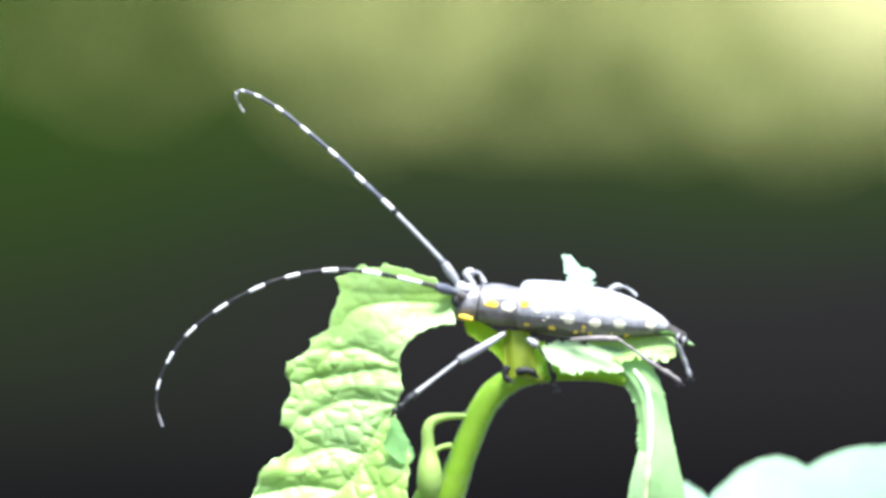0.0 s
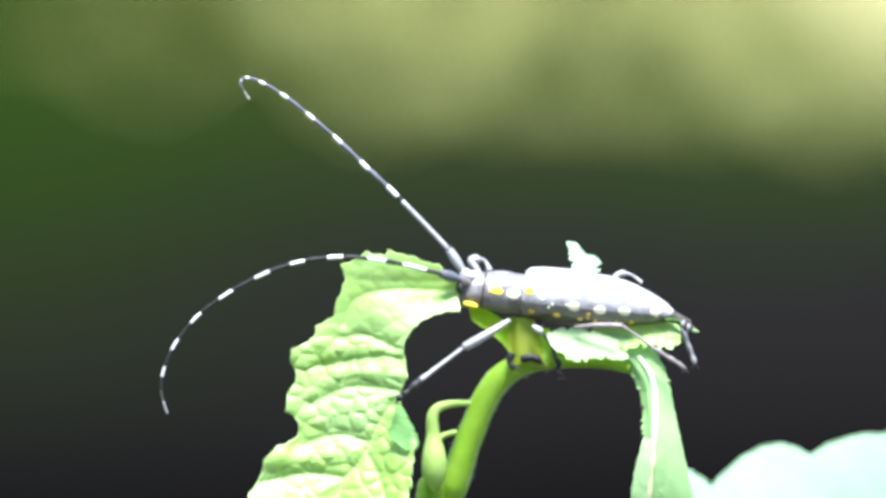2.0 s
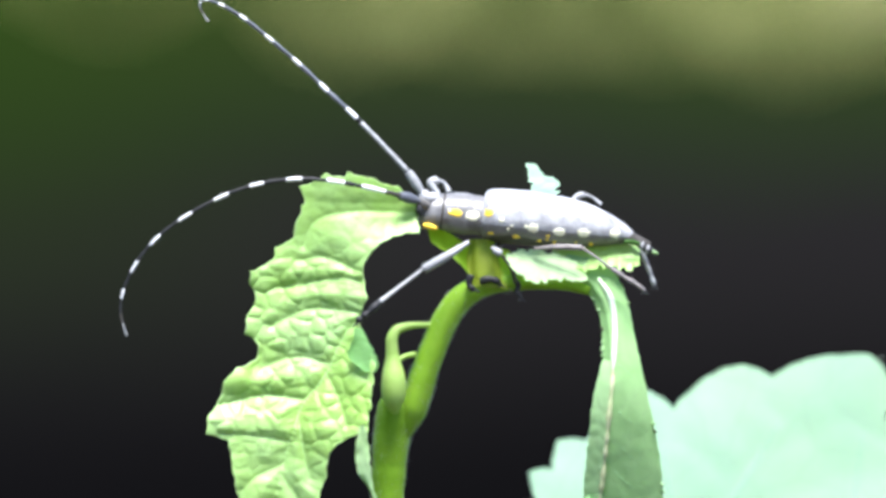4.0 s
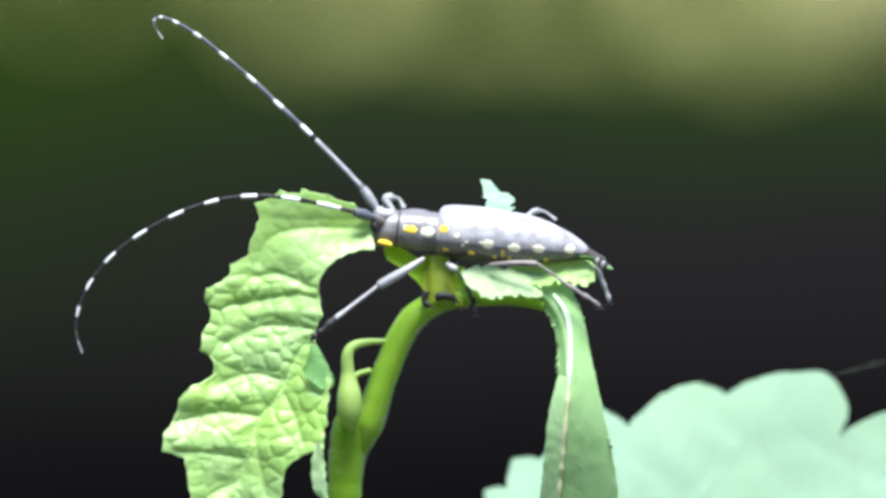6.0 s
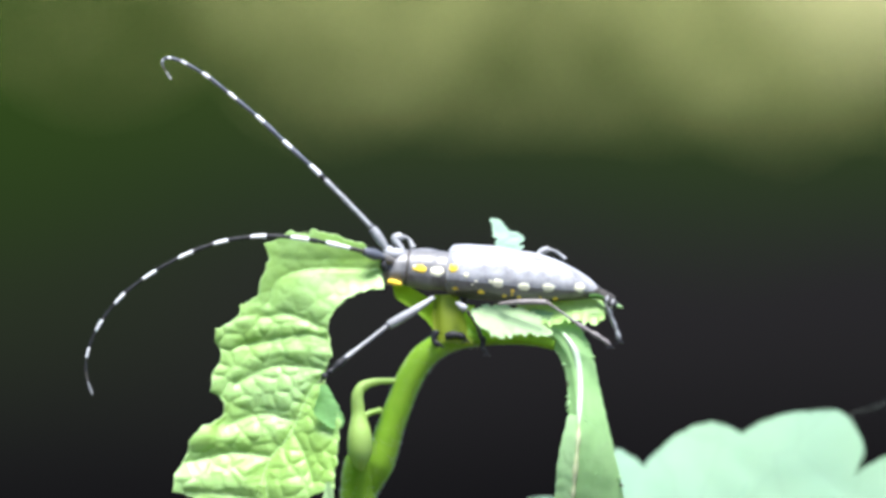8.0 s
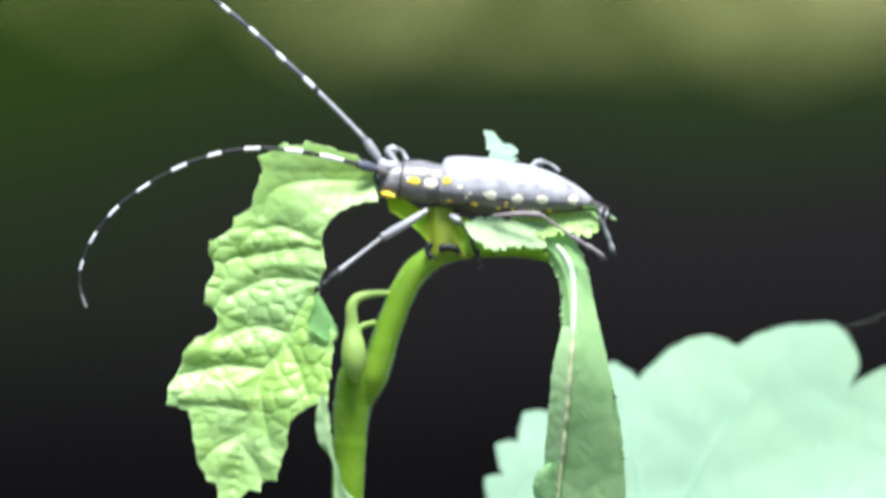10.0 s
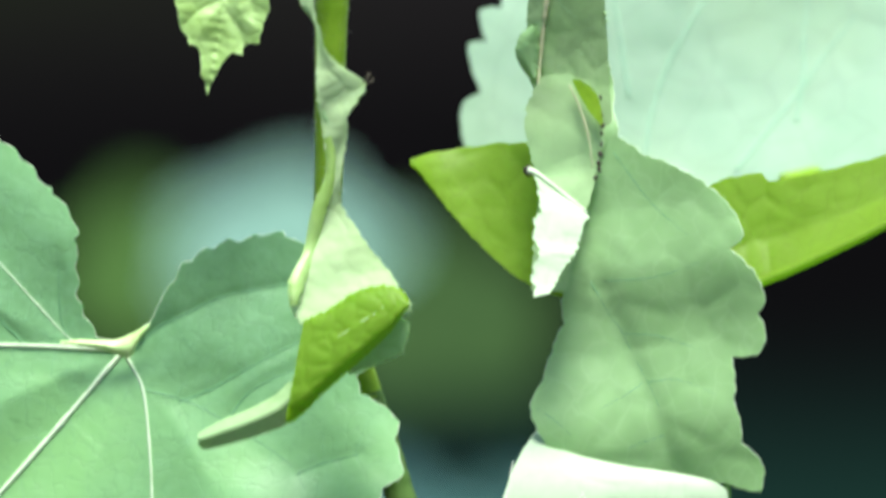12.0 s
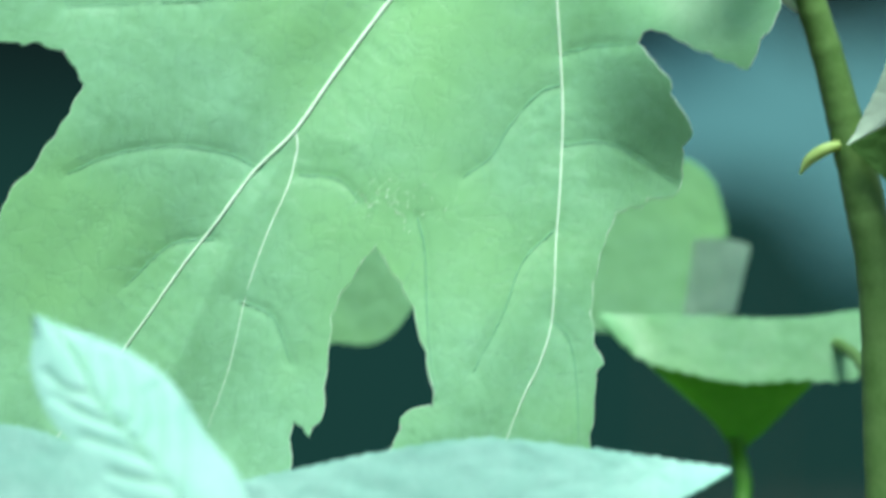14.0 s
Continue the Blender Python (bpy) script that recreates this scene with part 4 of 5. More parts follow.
    part("petiole", tube([(400, 1580, 2.6), (416, 1566, 4), (450, 1580, 9), (560, 1680, 11), (700, 1800, 10), (880, 1930, 6)], [0.2, 0.3, 0.8, 1.0, 1.0, 1.0], 60, 12), VEIN, big, "pale stalk")

    # pale leaf behind the hanging ones
    global PALE_LEAF
    pale = PALE_LEAF = thing("pale_leaf", at(1560, 1330, 52), "large pale green toothed leaf in bright light", "leaf")
    outline = [(1570, 1411), (1308, 1340), (1106, 1300), (986, 1271), (981, 1188), (1017, 1168), (993, 1080), (1028, 1076), (1014, 1019), (1056, 1015), (1066, 963), (1117, 963), (1187, 907), (1226, 873), (1277, 906), (1309, 873), (1340, 848), (1401, 827), (1458, 849), (1504, 823), (1587, 809), (1638, 810), (1668, 847), (1678, 877), (1657, 928), (1759, 878), (1872, 887), (1973, 1018), (2003, 1189), (1912, 1310), (1731, 1371)]
    def pale_face(u, v):
        return 58 - 0.011 * (v - 1000) + 1.5 * math.sin(u / 190) + 1.0 * math.sin(v / 130 + u / 300)

    def pale_skin(u, v):
        return pale_face(u, v) - quilt(u, v, 120, 0.1)
    part("blade", blade(outline, 16, pale_face, (3, 34), 120, 0.1), PALE, pale, solid=0.0001)
    for pts in ([(1314, 1290), (1325, 1216), (1362, 1114), (1425, 1007), (1470, 930)], [(1478, 1320), (1551, 1229), (1603, 1168), (1645, 1107), (1755, 975)], [(1590, 1230), (1604, 1148), (1606, 1076), (1621, 953)], [(1285, 1180), (1270, 1071), (1256, 979)]):
        part("vein", tube([(q.x, q.y, pale_skin(q.x, q.y) + 0.03) for q in spline(pts, 16)], [0.22, 0.2, 0.1], 40, 7), PALE_DIM, pale)
    part("petiole", tube([(1565, 1336, 50), (1700, 1320, 62), (1900, 1340, 66), (2150, 1800, 40), (2200, 3000, 22), (2210, 6000, 22), (2220, 14000, 22), (2220, 24441, 22)], [1, 1, 1.2, 1.6, 2, 2.5, 3, 3.5], 120, 10), STEM, pale)

    part("thread", tube([(1640, 818, 55), (1708, 797, 55), (1778, 779, 55), (1960, 735, 56), (2010, 990, 57)], [0.008, 0.009, 0.008, 0.008, 0.008], 60, 5), WHITE_VEIN, pale, "fine spider thread")

    lime = thing("backlit_leaf", at(1300, 1420, 10), "lime green leaf with light shining through it", "leaf")
    rows = [(885, 1276, 888, 1284), (930, 1264, 905, 1300), (1000, 1254, 962, 1375), (1062, 1248, 1030, 1448), (1140, 1255, 1100, 1500), (1260, 1300, 1230, 1540), (1384, 1331, 1362, 1545), (1455, 1314, 1440, 1522), (1506, 1309, 1509, 1496), (1546, 1320, 1580, 1468), (1737, 1277, 1735, 1393), (1900, 1240, 1900, 1300)]
    part("blade", sheet(rows, 120, 30, lambda s, t, u, v: 5.5 - 3 * t + 1.0 * math.sin(s * 11) - 5 * max(0.0, t - 0.62) * smooth_step(0.5, 0.75, s), (3, 1, 60), 55, 0.12, 2), LIME, lime, solid=0.00025)
    part("curled_edge", tube([(1375, 1545, 1.6), (1440, 1524, 1.4), (1509, 1497, 1.0), (1580, 1468, 0.6), (1735, 1395, 0.2), (1895, 1302, 0.5)], [0.2, 0.45, 0.55, 0.55, 0.5, 0.3], 50, 10), LIME, lime, "yellowish curled edge")
    part("petiole", tube([(1880, 1270, 4), (2000, 1350, 10), (2120, 1700, 18), (2180, 2200, 21)], [0.7, 0.8, 0.9, 1.0], 30, 10), STEM, lime)

    # tender leaves close to the lens
    tip = thing("downy_leaf", at(-300, 2720, -76), "pale downy young leaf with green veins", "leaf")
    rows = [(-471, 2372, -467, 2376), (-468, 2412, -420, 2396), (-474, 2452, -363, 2416), (-463, 2501, -306, 2441), (-438, 2550, -248, 2480), (-400, 2600, -214, 2520), (-350, 2660, -174, 2584), (-290, 2710, -127, 2642), (-230, 2770, -108, 2693)]

    def tip_face(s, t, u, v):
        return -76 - 0.030 * (v - 2376) - 0.9 * (1 - (2 * t - 1) ** 2)
    tip_veins = [[(-440, 2392), (-420, 2412), (-383, 2464), (-365, 2512), (-318, 2566), (-271, 2620), (-215, 2690)],
                 [(-381, 2470), (-375, 2445), (-373, 2428)], [(-320, 2562), (-300, 2547), (-301, 2504), (-314, 2465)], [(-257, 2640), (-249, 2601), (-252, 2534), (-264, 2500)], [(-219, 2679), (-209, 2612), (-213, 2544)],
                 [(-370, 2508), (-413, 2502), (-446, 2472)], [(-325, 2563), (-385, 2541), (-432, 2511)], [(-278, 2615), (-347, 2590), (-386, 2580)], [(-240, 2660), (-300, 2650), (-340, 2640)], [(-345, 2535), (-338, 2500), (-346, 2455)], [(-290, 2598), (-276, 2560), (-281, 2510)]]
    tip_lines = np.array([[q.x, q.y] for c in tip_veins for q in spline(c, 30)])

    def tip_puff(u, v):
        """Fields swollen between the sunk veins."""
        g = float(np.sqrt(((tip_lines - (u, v)) ** 2).sum(1).min()))
        return 0.34 * (1 - math.exp(-(g / 9) ** 2)) + 0.06 * noise.noise(Vector((u / 11, v / 11, 5)))
    part("blade", sheet(rows, 90, 60, tip_face, (5, 5, 21), 30, 0.16, 4, relief=lambda s, t, u, v: tip_puff(u, v)), DOWNY, tip, solid=0.0002)
    tip_skin = surface(rows, tip_face, tip_puff)
    nerves(tip_veins[:1], tip_skin, 0.2, DOWNY_VEIN, tip, 0.12)
    nerves(tip_veins[1:], tip_skin, 0.11, DOWNY_VEIN, tip, 0.08)
    part("petiole", tube([(-185, 2725, -87), (-140, 2900, -70), (100, 3400, -20), (700, 4200, 2), (985, 4700, 7)], [0.6, 0.8, 1, 1.2, 1.3], 30, 10), STEM, tip)
    low = thing("downy_leaf", at(200, 2800, -40), "pale downy leaf reaching towards the camera", "leaf")
    part("blade", sheet([(-170, 2720, -170, 2840), (-133, 2697, -140, 2860), (54, 2661, 30, 2880), (280, 2631, 280, 2880), (524, 2661, 500, 2800), (640, 2680, 630, 2740), (715, 2692, 712, 2696)], 90, 30, lambda s, t, u, v: -40 - 3 * t + 0.4 * math.sin(u / 40), (4, 4, 27), 42, 0.15, 2.5), DOWNY, low, solid=0.0002)
    part("petiole", tube([(-160, 2780, -43), (-150, 2900, -38), (150, 3500, -16), (720, 4300, 3), (986, 4800, 7)], [0.6, 0.8, 1, 1.2, 1.3], 30, 10), STEM, low)
    side = thing("downy_leaf", at(-520, 2680, -40), "pale downy leaf cut off by the edge of the view", "leaf")
    part("blade", sheet([(-800, 2600, -800, 2860), (-600, 2592, -600, 2870), (-500, 2602, -500, 2850), (-420, 2640, -420, 2820), (-330, 2730, -330, 2770)], 50, 24, lambda s, t, u, v: -38 - 3 * t, (3, 2, 24), 60, 0.1, 1), DOWNY, side, solid=0.0002)
    part("petiole", tube([(-340, 2750, -40), (-250, 2900, -36), (100, 3600, -14), (730, 4400, 3), (986, 4900, 7)], [0.6, 0.8, 1, 1.2, 1.3], 30, 10), STEM, side)

    # leaves beside the lower stem
    beh = thing("shaded_leaf", at(620, 2350, 40), "dull green leaf hanging behind the lobed one", "leaf")
    part("blade", sheet([(395.2, 2259, 395.2, 2522.6), (515.9, 2243.7, 477.4, 2542.9), (626.4, 2226.5, 598, 2542.9), (689.3, 2269.1, 638.6, 2537.8), (714.7, 2360.4, 689.3, 2522.6)], 50, 26, lambda s, t, u, v: 84 - 2 * t, (3, 2, 30), 60, 0.08, 1), BROAD, beh, solid=0.00025)
    part("turned_edge", sheet([(653.8, 2370.5, 631.5, 2512.5), (716.7, 2372.5, 689.3, 2512.5), (758.3, 2384.7, 724.8, 2510.5)], 24, 12, lambda s, t, u, v: 74 + 2 * t, (1, 2, 20), 60, 0.1, 2), PALE, beh, "bluish pale turned-up edge")
    part("petiole", tube([(560, 2480, 84), (700, 2530, 84), (930, 2560, 50), (985, 2680, 9)], [0.6, 0.7, 0.7], 20, 8), STEM_SHADED, beh)
    rl = thing("drooping_leaf", at(760, 2540, 50), "green leaf seen edge on with a lime underside", "leaf")
    part("blade", sheet([(480.4, 2490.3, 482.4, 2500.5), (536.4, 2496.4, 548.6, 2569.7), (621.9, 2496.4, 638.2, 2600.2), (743.1, 2504.5, 743.1, 2620.6), (827.5, 2505.6, 831.6, 2616.5), (927.3, 2496.4, 927.3, 2618.6), (1000.6, 2486.2, 998.6, 2592.1), (1208.3, 2467.9, 1208.3, 2549.3)], 70, 22, lambda s, t, u, v: 56 - 2.5 * t + 0.5 * math.sin(u / 38), (1, 7, 34), 50, 0.08, 3), BROAD, rl, solid=0.00025)
    part("underside", sheet([(556.8, 2574.8, 558.8, 2579.9), (638.2, 2590.1, 678.9, 2691.9), (719.6, 2610.4, 719.6, 2744.8), (760.4, 2615.5, 765.5, 2722.4), (862.2, 2615.5, 862.2, 2630.8)], 40, 16, lambda s, t, u, v: 56 + 2 * t, (0, 1, 30), 60, 0.1), VIVID, rl)
    part("petiole", tube([(722, 2722, 58), (735, 2794, 58), (760, 2930, 50), (985, 3400, 7)], [0.9, 0.95, 1.0, 1.2], 24, 10), VIVID, rl)
    gap = thing("shaded_leaf", at(80, 2450, 60), "dim green leaf seen through the lobed one", "leaf")
    part("blade", sheet([(-68, 2374.7, -68, 2546.4), (-11.4, 2354.5, -7.4, 2540.3), (43.1, 2354.5, 53.2, 2546.4), (92.6, 2364.6, 103.7, 2521.2), (144.1, 2394.9, 154.2, 2455.5)], 40, 20, lambda s, t, u, v: 66 - t, (2, 3, 22), 60, 0.08, 1), BROAD, gap, solid=0.00025)
    part("petiole", tube([(-45, 2420, 66), (-150, 2600, 60), (-120, 2950, 44), (450, 3300, 16), (985, 3500, 7)], [0.7, 0.8, 0.9, 1.0, 1.0], 30, 8), STEM, gap)

    # far leaves, out of focus
    def far(cu, cv, d, wide, high, m, label, turn):
        t = thing("far_leaf", at(cu, cv, d), label, "leaf", "far leaves")
        lob = []
        for k in range(24):
            a = k * math.tau / 24
            r = 1 + 0.12 * math.cos(5 * a + turn) + 0.06 * math.sin(3 * a)
            lob.append((cu + wide * r * math.cos(a), cv + high * r * math.sin(a)))
        part("blade", blade(lob, 60, lambda u, v: d - 0.06 * (v - cv), (8, 50), 100, 0), m, t, solid=0.0003)
        part("petiole", tube([(cu, cv, d + 2), (cu + 10, cv + 150, d + 40), (cu + 40, cv + 700, d + 60), (cu + 60, cv + 2500, d + 60), (cu + 70, 9000, d + 60), (cu + 70, 16000, d + 60), (cu + 70, 24400, d + 60)], [0.5, 0.5, 0.6, 0.8, 1, 1, 1], 60, 8), TWIG, t)
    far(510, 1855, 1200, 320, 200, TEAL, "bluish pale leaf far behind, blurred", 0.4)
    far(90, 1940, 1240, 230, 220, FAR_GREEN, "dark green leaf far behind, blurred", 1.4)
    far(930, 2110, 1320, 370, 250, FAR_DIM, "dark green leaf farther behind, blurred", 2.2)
    far(716, 2745, 1200, 350, 240, SHADED_TEAL, "bluish green leaf far behind, dimmed in colour for shade, blurred", 0.9)
    far(1246, 3030, 1380, 360, 320, SHADED_TEAL, "bluish leaf low behind, dimmed in colour for shade, blurred", 2.9)


# ---- the beetle
def build_beetle():
    beetle = thing("longhorn_beetle", at(1000, 590, 1), "grey longhorn beetle with yellow spots and banded feelers", "beetle")
    ROLL = radians(38)

    def axes(tilt):
        x = Vector((math.cos(tilt), 0, -math.sin(tilt)))
        up0 = Vector((math.sin(tilt), 0, math.cos(tilt)))
        side0 = Vector((0, -1, 0))
        up = up0 * math.cos(ROLL) + side0 * math.sin(ROLL)
        side = side0 * math.cos(ROLL) - up0 * math.sin(ROLL)
        return x, up, side

    def ring_point(prof, s, phi, out=0.0, a=1.08, b=0.95):
        q = spline_at(prof, s)
        _, up, side = axes(radians(8))
        h = q[2] * G + out * 0.001
        return at(q[0], q[1], 1.0) + side * (a * h * math.cos(phi)) + up * (b * h * math.sin(phi))

    def spline_at(prof, s):
        k = spline(prof, 200)
        x = min(max(s, 0), 1) * 200
        i = min(int(x), 199)
        return k[i].lerp(k[i + 1], x - i)

    def shell(prof, lo, hi, n=60, m=28, dome=0.0, close=True):
        ks = spline(prof, n)
        bm = bmesh.new()
        g = []
        _, up, side = axes(radians(8))
        for i, q in enumerate(ks):
            line = []
            for k in range(m + 1):
                phi = lo + (hi - lo) * k / m
                h = q[2] * G * (1 + 0.012 * noise.noise(Vector((i * 0.35, phi * 3, 5))))
                line.append(bm.verts.new(at(q[0], q[1], 1.0) + side * (1.08 * h * math.cos(phi)) + up * (0.95 * h * math.sin(phi))))
            g.append(line)
        for i in range(n):
            for k in range(m):
                bm.faces.new((g[i][k], g[i + 1][k], g[i + 1][k + 1], g[i][k + 1]))
        if close:
            for line, rev in ((g[0], True), (g[-1], False)):
                try:
                    bm.faces.new(line[::-1] if rev else line)
                except ValueError:
                    pass
        bmesh.ops.recalc_face_normals(bm, faces=bm.faces)
        return bm

    wing = [(917, 540, 36), (924, 540, 43), (945, 541, 45.5), (978, 544, 46.5), (1010, 548, 46.5), (1040, 552, 45), (1075, 556, 42), (1105, 561, 37), (1135, 567, 29), (1160, 573, 20), (1178, 578, 11), (1186, 580, 4)]
    thorax = [(843, 536, 27), (847, 536.5, 32), (856, 537, 34), (870, 538, 36), (885, 540, 37), (900, 542, 35), (915, 543, 34), (922, 543, 31)]
    skull = [(797, 543, 6), (800, 542, 20), (808, 539, 27), (822, 537, 31), (836, 536, 32.5), (847, 536, 31)]
    belly = [(900, 548, 20), (930, 552, 34), (980, 555, 40), (1040, 562, 38), (1100, 570, 30), (1150, 578, 18), (1192, 586, 8), (1215, 594, 3)]
    case = part("elytron", shell(wing, radians(16), radians(89.2)), SHELL, beetle, "grey wing case with yellow spots")
    part("flank", shell(wing, radians(-28), radians(16)), FLANK, case, "edge of the wing case, bare shell and shade in one dark tone")
    part("elytron", shell(wing, radians(90.8), radians(208)), SHELL, beetle, "grey wing case with yellow spots")
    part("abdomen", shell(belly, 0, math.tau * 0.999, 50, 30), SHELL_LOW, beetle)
    chest = part("thorax", shell(thorax, radians(22), radians(200), 50, 30), THORAX, beetle)
    part("flank", shell(thorax, radians(-160), radians(22), 50, 30), FLANK, chest, "underside, bare shell and shade in one dark tone")
    head = part("head", shell(skull, 0, math.tau * 0.999, 24, 30), THORAX, beetle, "dark head with yellow cheek")
    part("collar", shell([(843, 536, 28), (846, 536, 32.4), (849, 536.5, 33.0), (852, 537, 31)], 0, math.tau * 0.999, 12, 36), SHELL_LOW, beetle)

    def patch(name, prof, s, deg, rs, rdeg, m, parent, lift=0.03):
        bm = bmesh.new()
        rings = [[bm.verts.new(ring_point(prof, s, radians(deg), lift + 0.02))]]
        rnd = random.Random(int(s * 1000 + deg))
        wob = [rnd.uniform(0.82, 1.12) for _ in range(14)]
        for j in (0.5, 0.85, 1.0):
            rings.append([bm.verts.new(ring_point(prof, s + rs * j * wob[k] * math.cos(k * math.tau / 14), radians(deg + rdeg * j * wob[k] * math.sin(k * math.tau / 14)), lift + (0.02 if j < 0.6 else 0.01 if j < 0.9 else -0.04))) for k in range(14)])
        for k in range(14):
            bm.faces.new((rings[0][0], rings[1][k], rings[1][(k + 1) % 14]))
            for j in (1, 2):
                bm.faces.new((rings[j][k], rings[j + 1][k], rings[j + 1][(k + 1) % 14], rings[j][(k + 1) % 14]))
        bmesh.ops.recalc_face_normals(bm, faces=bm.faces)
        part(name, bm, m, parent)

    def spot(u, v, w, h, m, prof):
        """A downy spot at the plan's (u, v), w and h across."""
        ks = spline(prof, 200)
        i = min(range(201), key=lambda k: abs(ks[k].x - u))
        q = ks[i]
        x = max(-0.98, min(0.98, (q.y - v) / (q.z * 1.02)))
        deg = math.degrees(math.asin(x)) + math.degrees(ROLL) * 0.98
        span = abs(ks[min(i + 2, 200)].x - ks[max(i - 2, 0)].x) / 4 * 200 + 1e-6
        patch("spot", prof, i / 200, deg, w / 2 / span, math.degrees(h / 2 / (q.z * max(0.35, math.sqrt(1 - x * x)))), m, beetle)

    for u, v, w, h, y in ((982, 582, 15, 13, 1), (1009, 563, 22, 18, 0), (1055, 570, 22, 15, 0), (1098, 572, 26, 16, 0), (1153, 574, 19, 19, 0), (1024, 588, 9, 8, 1), (1037, 584, 6, 5, 1), (1037, 577, 7, 5, 1), (1050, 590, 7, 6, 1), (1113, 594, 9, 7, 1),
                          (971, 559, 6, 5, 0), (965, 565, 5, 4, 0), (996, 560, 7, 6, 0), (952, 548, 10, 10, 0), (926, 535, 17, 15, 1), (936, 573, 12, 6, 1), (1072, 595, 5, 4, 1), (1086, 590, 4, 3, 1)):
        spot(u, v, w, h, YELLOW if y else PALEYELLOW, wing)
    for u, v, w, h, y in ((870, 536, 28, 14, 1), (900, 541, 26, 18, 0), (859, 531, 6, 6, 0)):
        spot(u, v, w, h, YELLOW if y else PALEYELLOW, thorax)
    part("spot", tube([(812, 560, -1.2), (822, 562, -1.3), (836, 566, -1.2)], [0.2, 0.33, 0.24], 12, 9), YELLOW, head, "yellow cheek patch")
    part("eye", tube([(806, 522, -1.7), (805, 532, -1.8), (809, 543, -1.7)], [0.2, 0.42, 0.3], 12, 9), BLACK, head, "black kidney-shaped eye")
    part("mandible", tube([(800, 555, -0.3), (799, 566, -0.4), (804, 576, -0.3)], [0.45, 0.35, 0.15], 10, 8), BLACK, head)
    part("mandible", tube([(803, 556, 1.4), (802, 568, 1.2), (806, 578, 1.0)], [0.45, 0.35, 0.15], 10, 8), BLACK, head)

    part("crown", tube([(812, 500, -0.3), (818, 512, -0.2), (838, 512, 0.4)], [0.5, 0.75, 0.6], 14, 12), SHELL, head, "pale raised brow")
    part("socket", tube([(800, 515, -2.0), (812, 522, -1.2), (820, 526, -0.4)], [0.38, 0.5, 0.5], 10, 10), FLANK, head)

    def feeler(points, light, base_r):
        """A feeler of jointed segments, each pale at its root and dark at its end."""
        mid = tuple((Vector(points[0]) + Vector(points[1])) / 2)
        a = part("antenna", tube([points[0], mid, points[1]], [base_r * 0.9, base_r * (1.45 if light else 1.8), base_r * 1.3], 14, 12), GREY if light else SCAPE, beetle, "long feeler banded black and white")
        n = len(points) - 1
        for i in range(1, n):
            p, q = Vector(points[i]), Vector(points[i + 1])
            before, after = Vector(points[i - 1]), Vector(points[min(i + 2, n)])
            k = base_r * (0.8 - 0.55 * (i - 1) / n)
            full = spline([tuple(before), tuple(p), tuple(q), tuple(after)], 30)[10:21]
            if i == 1 and light:
                pieces = ((0, 9, GREY), (9, 10, BLACK))
            elif i == 1:
                pieces = ((0, 3, SHELL_LOW), (3, 7, WHITE), (7, 10, BLACK))
            elif i == n - 1:
                pieces = ((0, 4, SHELL_LOW), (4, 10, GREY))
            else:
                pieces = ((0, 3, WHITE), (3, 10, SCAPE)) if light else ((0, 4, WHITE), (4, 10, BLACK))
            for lo, hi, m in pieces:
                w = [k, k * 0.95, k * 0.9] if lo == 0 else [k * 0.88, k * 0.84, k * 1.08, k * 0.8]
                part("segment", tube([tuple(x) for x in full[lo:hi + 1]], w, 9, 9), m, a)
        return a

    right = [(812, 505, -0.4), (786, 466, -0.5), (695, 371, 0), (644, 323, 0.5), (596, 277, 1), (547, 235, 1), (500, 197, 1), (460, 172, 1), (432, 161, 1), (419, 164, 1), (418, 176, 1), (432, 199, 1)]
    left = [(806, 518, -1.8), (771, 507, -3.2), (674, 485, -5.2), (599, 478, -5.2), (531, 485, -5), (469, 504, -5), (404, 537, -5), (348, 577, -5), (308, 623, -5), (284, 672, -5), (278, 715, -5), (289, 755, -5)]
    feeler(right, True, 0.36)
    feeler(left, False, 0.34)

    def leg(thigh, shin, foot, upper=GREY, lower=GREY, end=BLACK, w=1.0, flat=False):
        t = part("leg", tube(thigh, [0.25 * w, 0.40 * w, 0.5 * w, 0.48 * w], 24, 12), upper, beetle, "grey jointed leg")
        part("shin", tube(shin, [0.24 * w, 0.20 * w, 0.23 * w, 0.32 * w], 20, 10, wobble=0.15), lower, t)
        part("foot", tube(foot, [0.3, 0.42, 0.36, 0.3, 0.34, 0.1] if flat else [0.25 * w, 0.44 * w, 0.26 * w, 0.44 * w, 0.26 * w, 0.4 * w, 0.15], 24, 9, wobble=0.8 if flat else 0.4), end, t)
        tip = Vector(foot[-1])
        for side in (-1, 1):
            part("claw", tube([tuple(tip), tuple(tip + Vector((4 * side, 6, -0.1))), tuple(tip + Vector((8 * side, 5, -0.1)))], [0.12, 0.09, 0.03], 8, 6), BLACK, t)
    leg([(893, 590, -2), (855, 614, -3), (813, 638, -3)], [(812, 638, -3), (772, 668, -4.0), (735, 696, -5.4)], [(737, 694, -5.4), (715, 714, -6.0), (704, 722, -6.1), (694, 732, -6.1)])
    leg([(1008, 602, -1.2), (1050, 599, -2.3), (1093, 600, -2.5)], [(1093, 600, -2.5), (1118, 617, -2.6), (1143, 636, -2.4)], [(1143, 636, -2.4), (1168, 652, -2.2), (1188, 664, -2.2), (1204, 676, -2.2)], BROWN_LEG, BROWN_LEG, BROWN_LEG, 0.66)
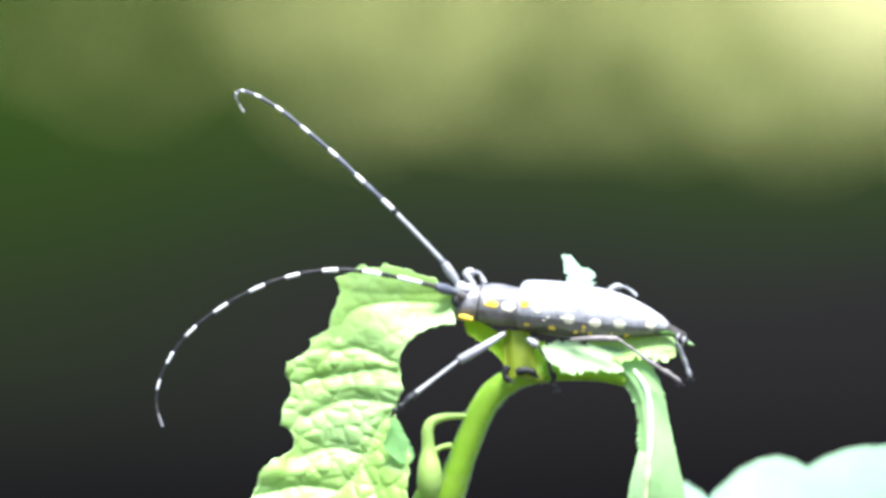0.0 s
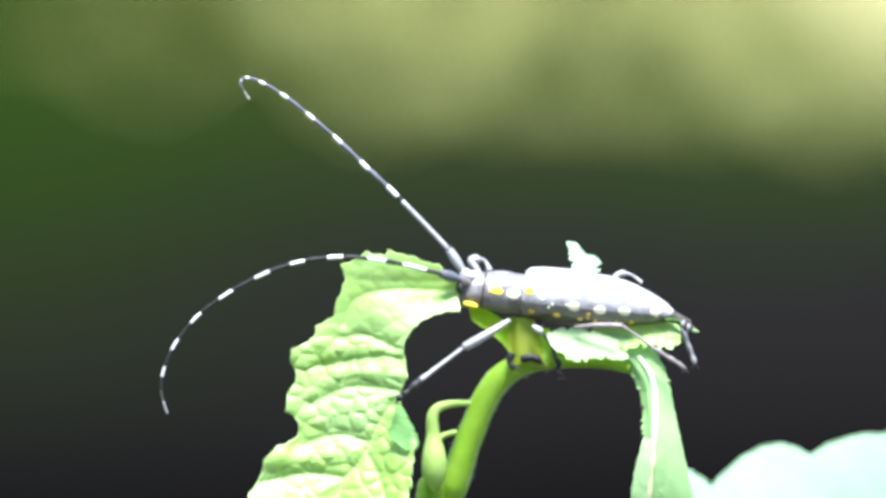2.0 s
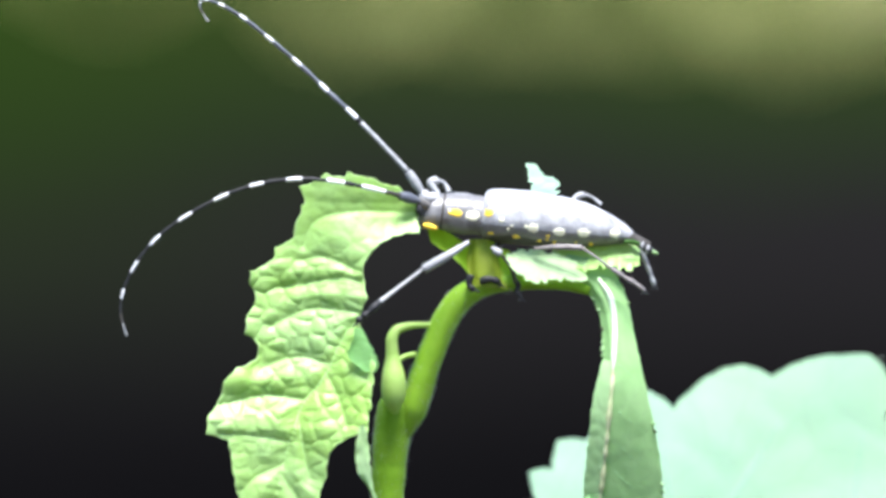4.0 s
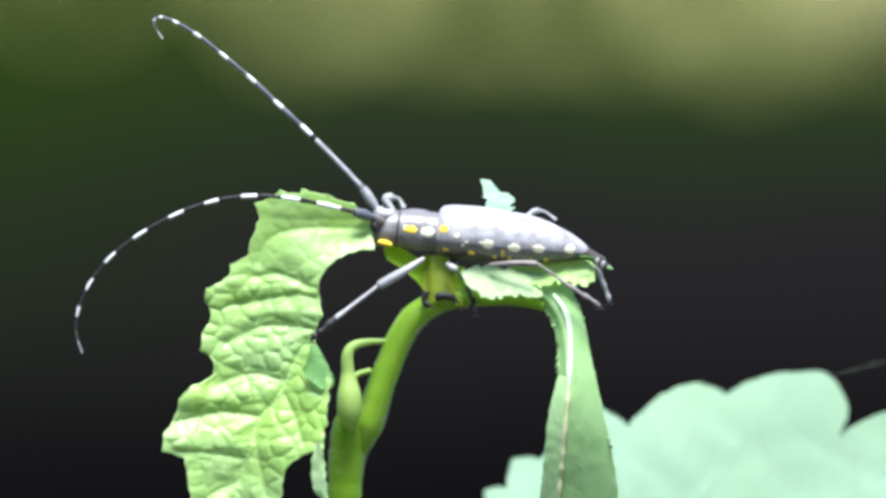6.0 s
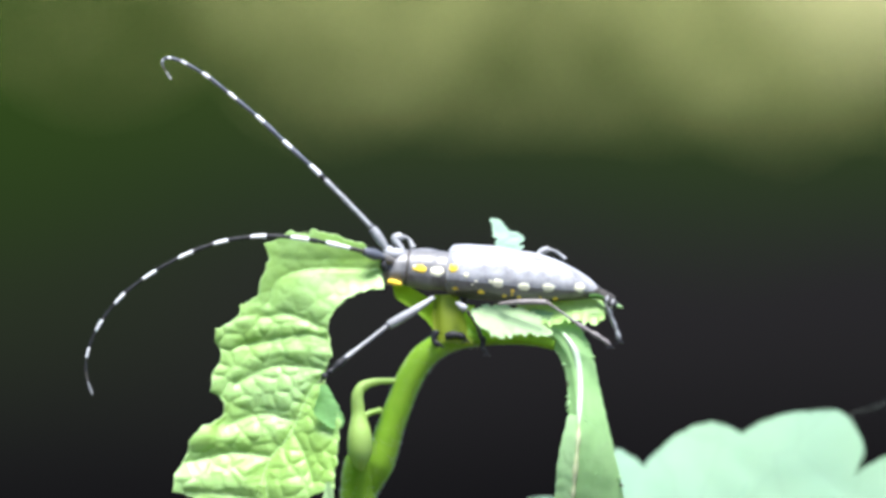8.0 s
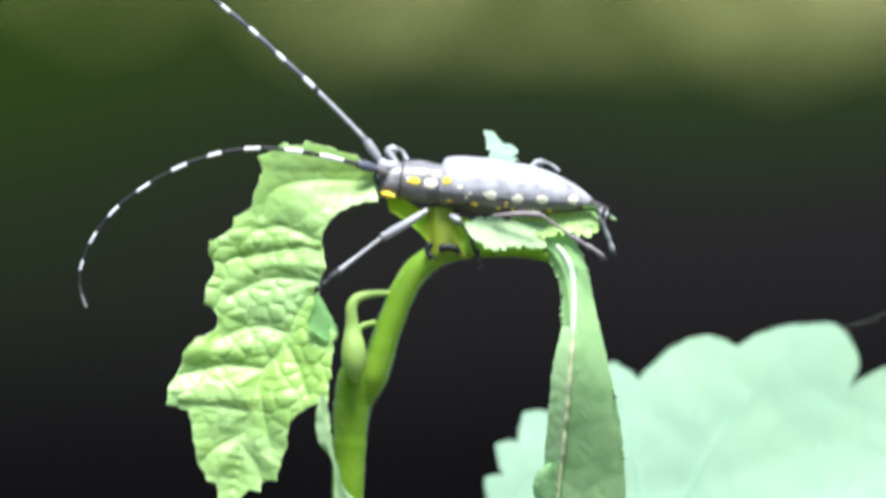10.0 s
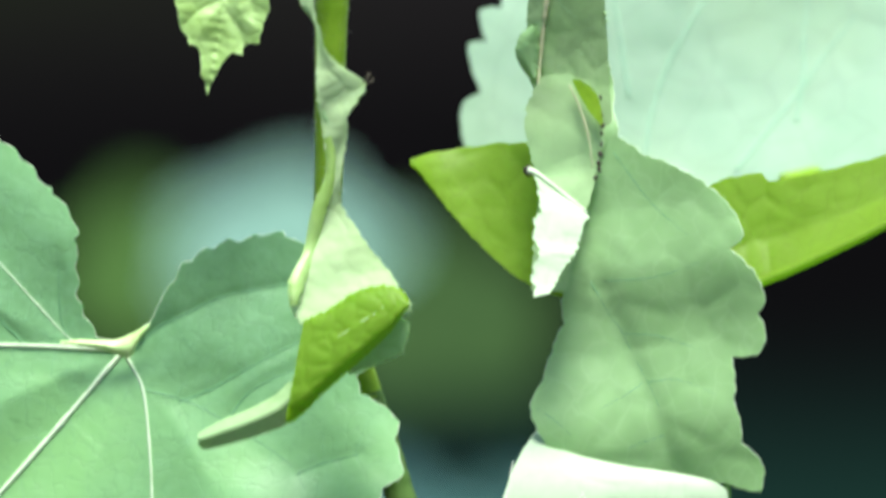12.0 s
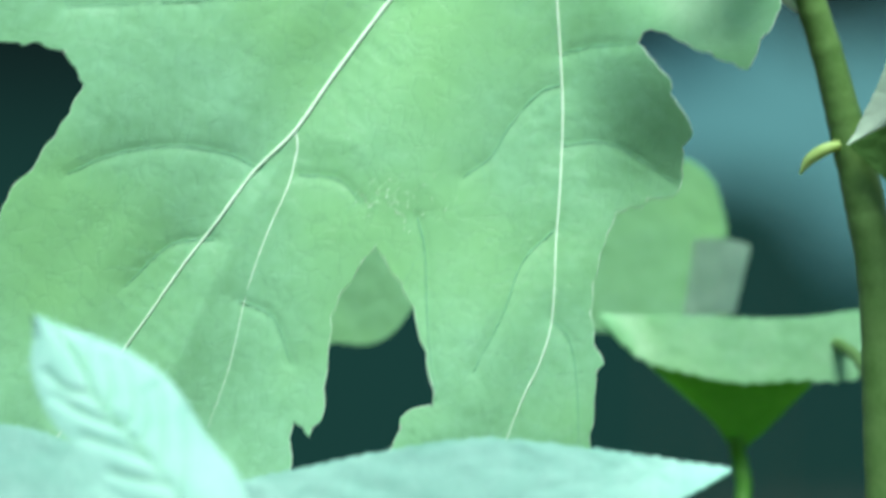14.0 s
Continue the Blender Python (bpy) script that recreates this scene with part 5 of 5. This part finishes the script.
    leg([(934, 600, -1.2), (941, 605, -1.9), (950, 611, -2.1)], [(952, 613, -2.1), (968, 638, -1.8), (976, 660, -1.2)], [(976, 658, -1.2), (982, 670, -1.0), (976, 676, -1), (986, 688, -1)], lower=SHELL_LOW, w=0.8)
    leg([(840, 506, 2.5), (826, 486, 3), (838, 481, 3.2)], [(838, 481, 3.2), (850, 486, 3.4), (858, 502, 3.2)], [(897, 648, -0.8), (893, 662, -0.9), (896, 670, -1), (904, 672, -1)], flat=True)
    leg([(1070, 525, 3), (1085, 510, 3.5), (1098, 506, 3.6)], [(1098, 506, 3.6), (1112, 511, 3.6), (1128, 524, 3.5)], [(1198, 605, 2), (1208, 630, 2), (1216, 650, 2), (1222, 668, 2)], end=GREY, w=0.7)
    leg([(950, 585, 2), (945, 600, 1.5), (940, 615, 1)], [(940, 615, 1), (930, 635, 0.8), (922, 650, 0.5)], [(914, 659, -1.0), (926, 656, -1.2), (938, 657, -1.2), (950, 664, -1.1)], SHELL_LOW, SHELL_LOW, flat=True)
    part("tail", tube([(1180, 583, 1), (1194, 592, 0.8), (1210, 602, 0.5), (1226, 609, 0.3)], [0.65, 0.45, 0.4, 0.1], 30, 10, wobble=0.7), SHELL_LOW, beetle, "dark tip of the abdomen")
    part("tail_plate", tube([(1168, 590, -0.6), (1182, 590, -0.4), (1196, 594, -0.2)], [0.2, 0.3, 0.15], 14, 9, wobble=0.7), DEEP, beetle, "greenish pale plate")
    part("tail_plate", tube([(1213, 605, -0.2), (1220, 608, -0.2), (1229, 611, -0.2)], [0.12, 0.26, 0.06], 8, 8, wobble=0.4), UNDERSIDE, beetle, "greenish pale plate")
    for k in range(4):
        u = 1200 + 5 * k
        part("tail_ring", tube([(u + 2, 590 + 3 * k, -0.2), (u - 1, 597 + 3 * k, -0.55), (u - 2, 605 + 3 * k, -0.2)], [0.1, 0.2, 0.12], 8, 7), BLACK if k % 2 else GREY, beetle)
    return beetle


build_setting()
build_shoot()
build_leaves()
build_beetle()


def motions():
    """The pale leaf on its own stalk sways a little; all else is still."""
    foot = ORIGIN[PALE_LEAF]
    # seconds, shift right and down in the plan's units
    sway = ((0.0, -8, -8), (0.5, -8, -8), (1.0, -10, -14), (1.5, -12, -10), (2.0, -13, -8), (2.5, -7, -11), (3.0, -20, -15), (3.5, -6, -9), (3.7, -7, -8), (5.8, -11, -4), (6.0, -11, -3), (6.5, -11, -4), (7.0, -5, -2), (9.5, -2, 0), (11.5, 0, 0), (14.0, 0, 0))
    walk(PALE_LEAF, [(t, pose(foot.x + a * G, foot.y, foot.z - b * G)) for t, a, b in sway])


motions()
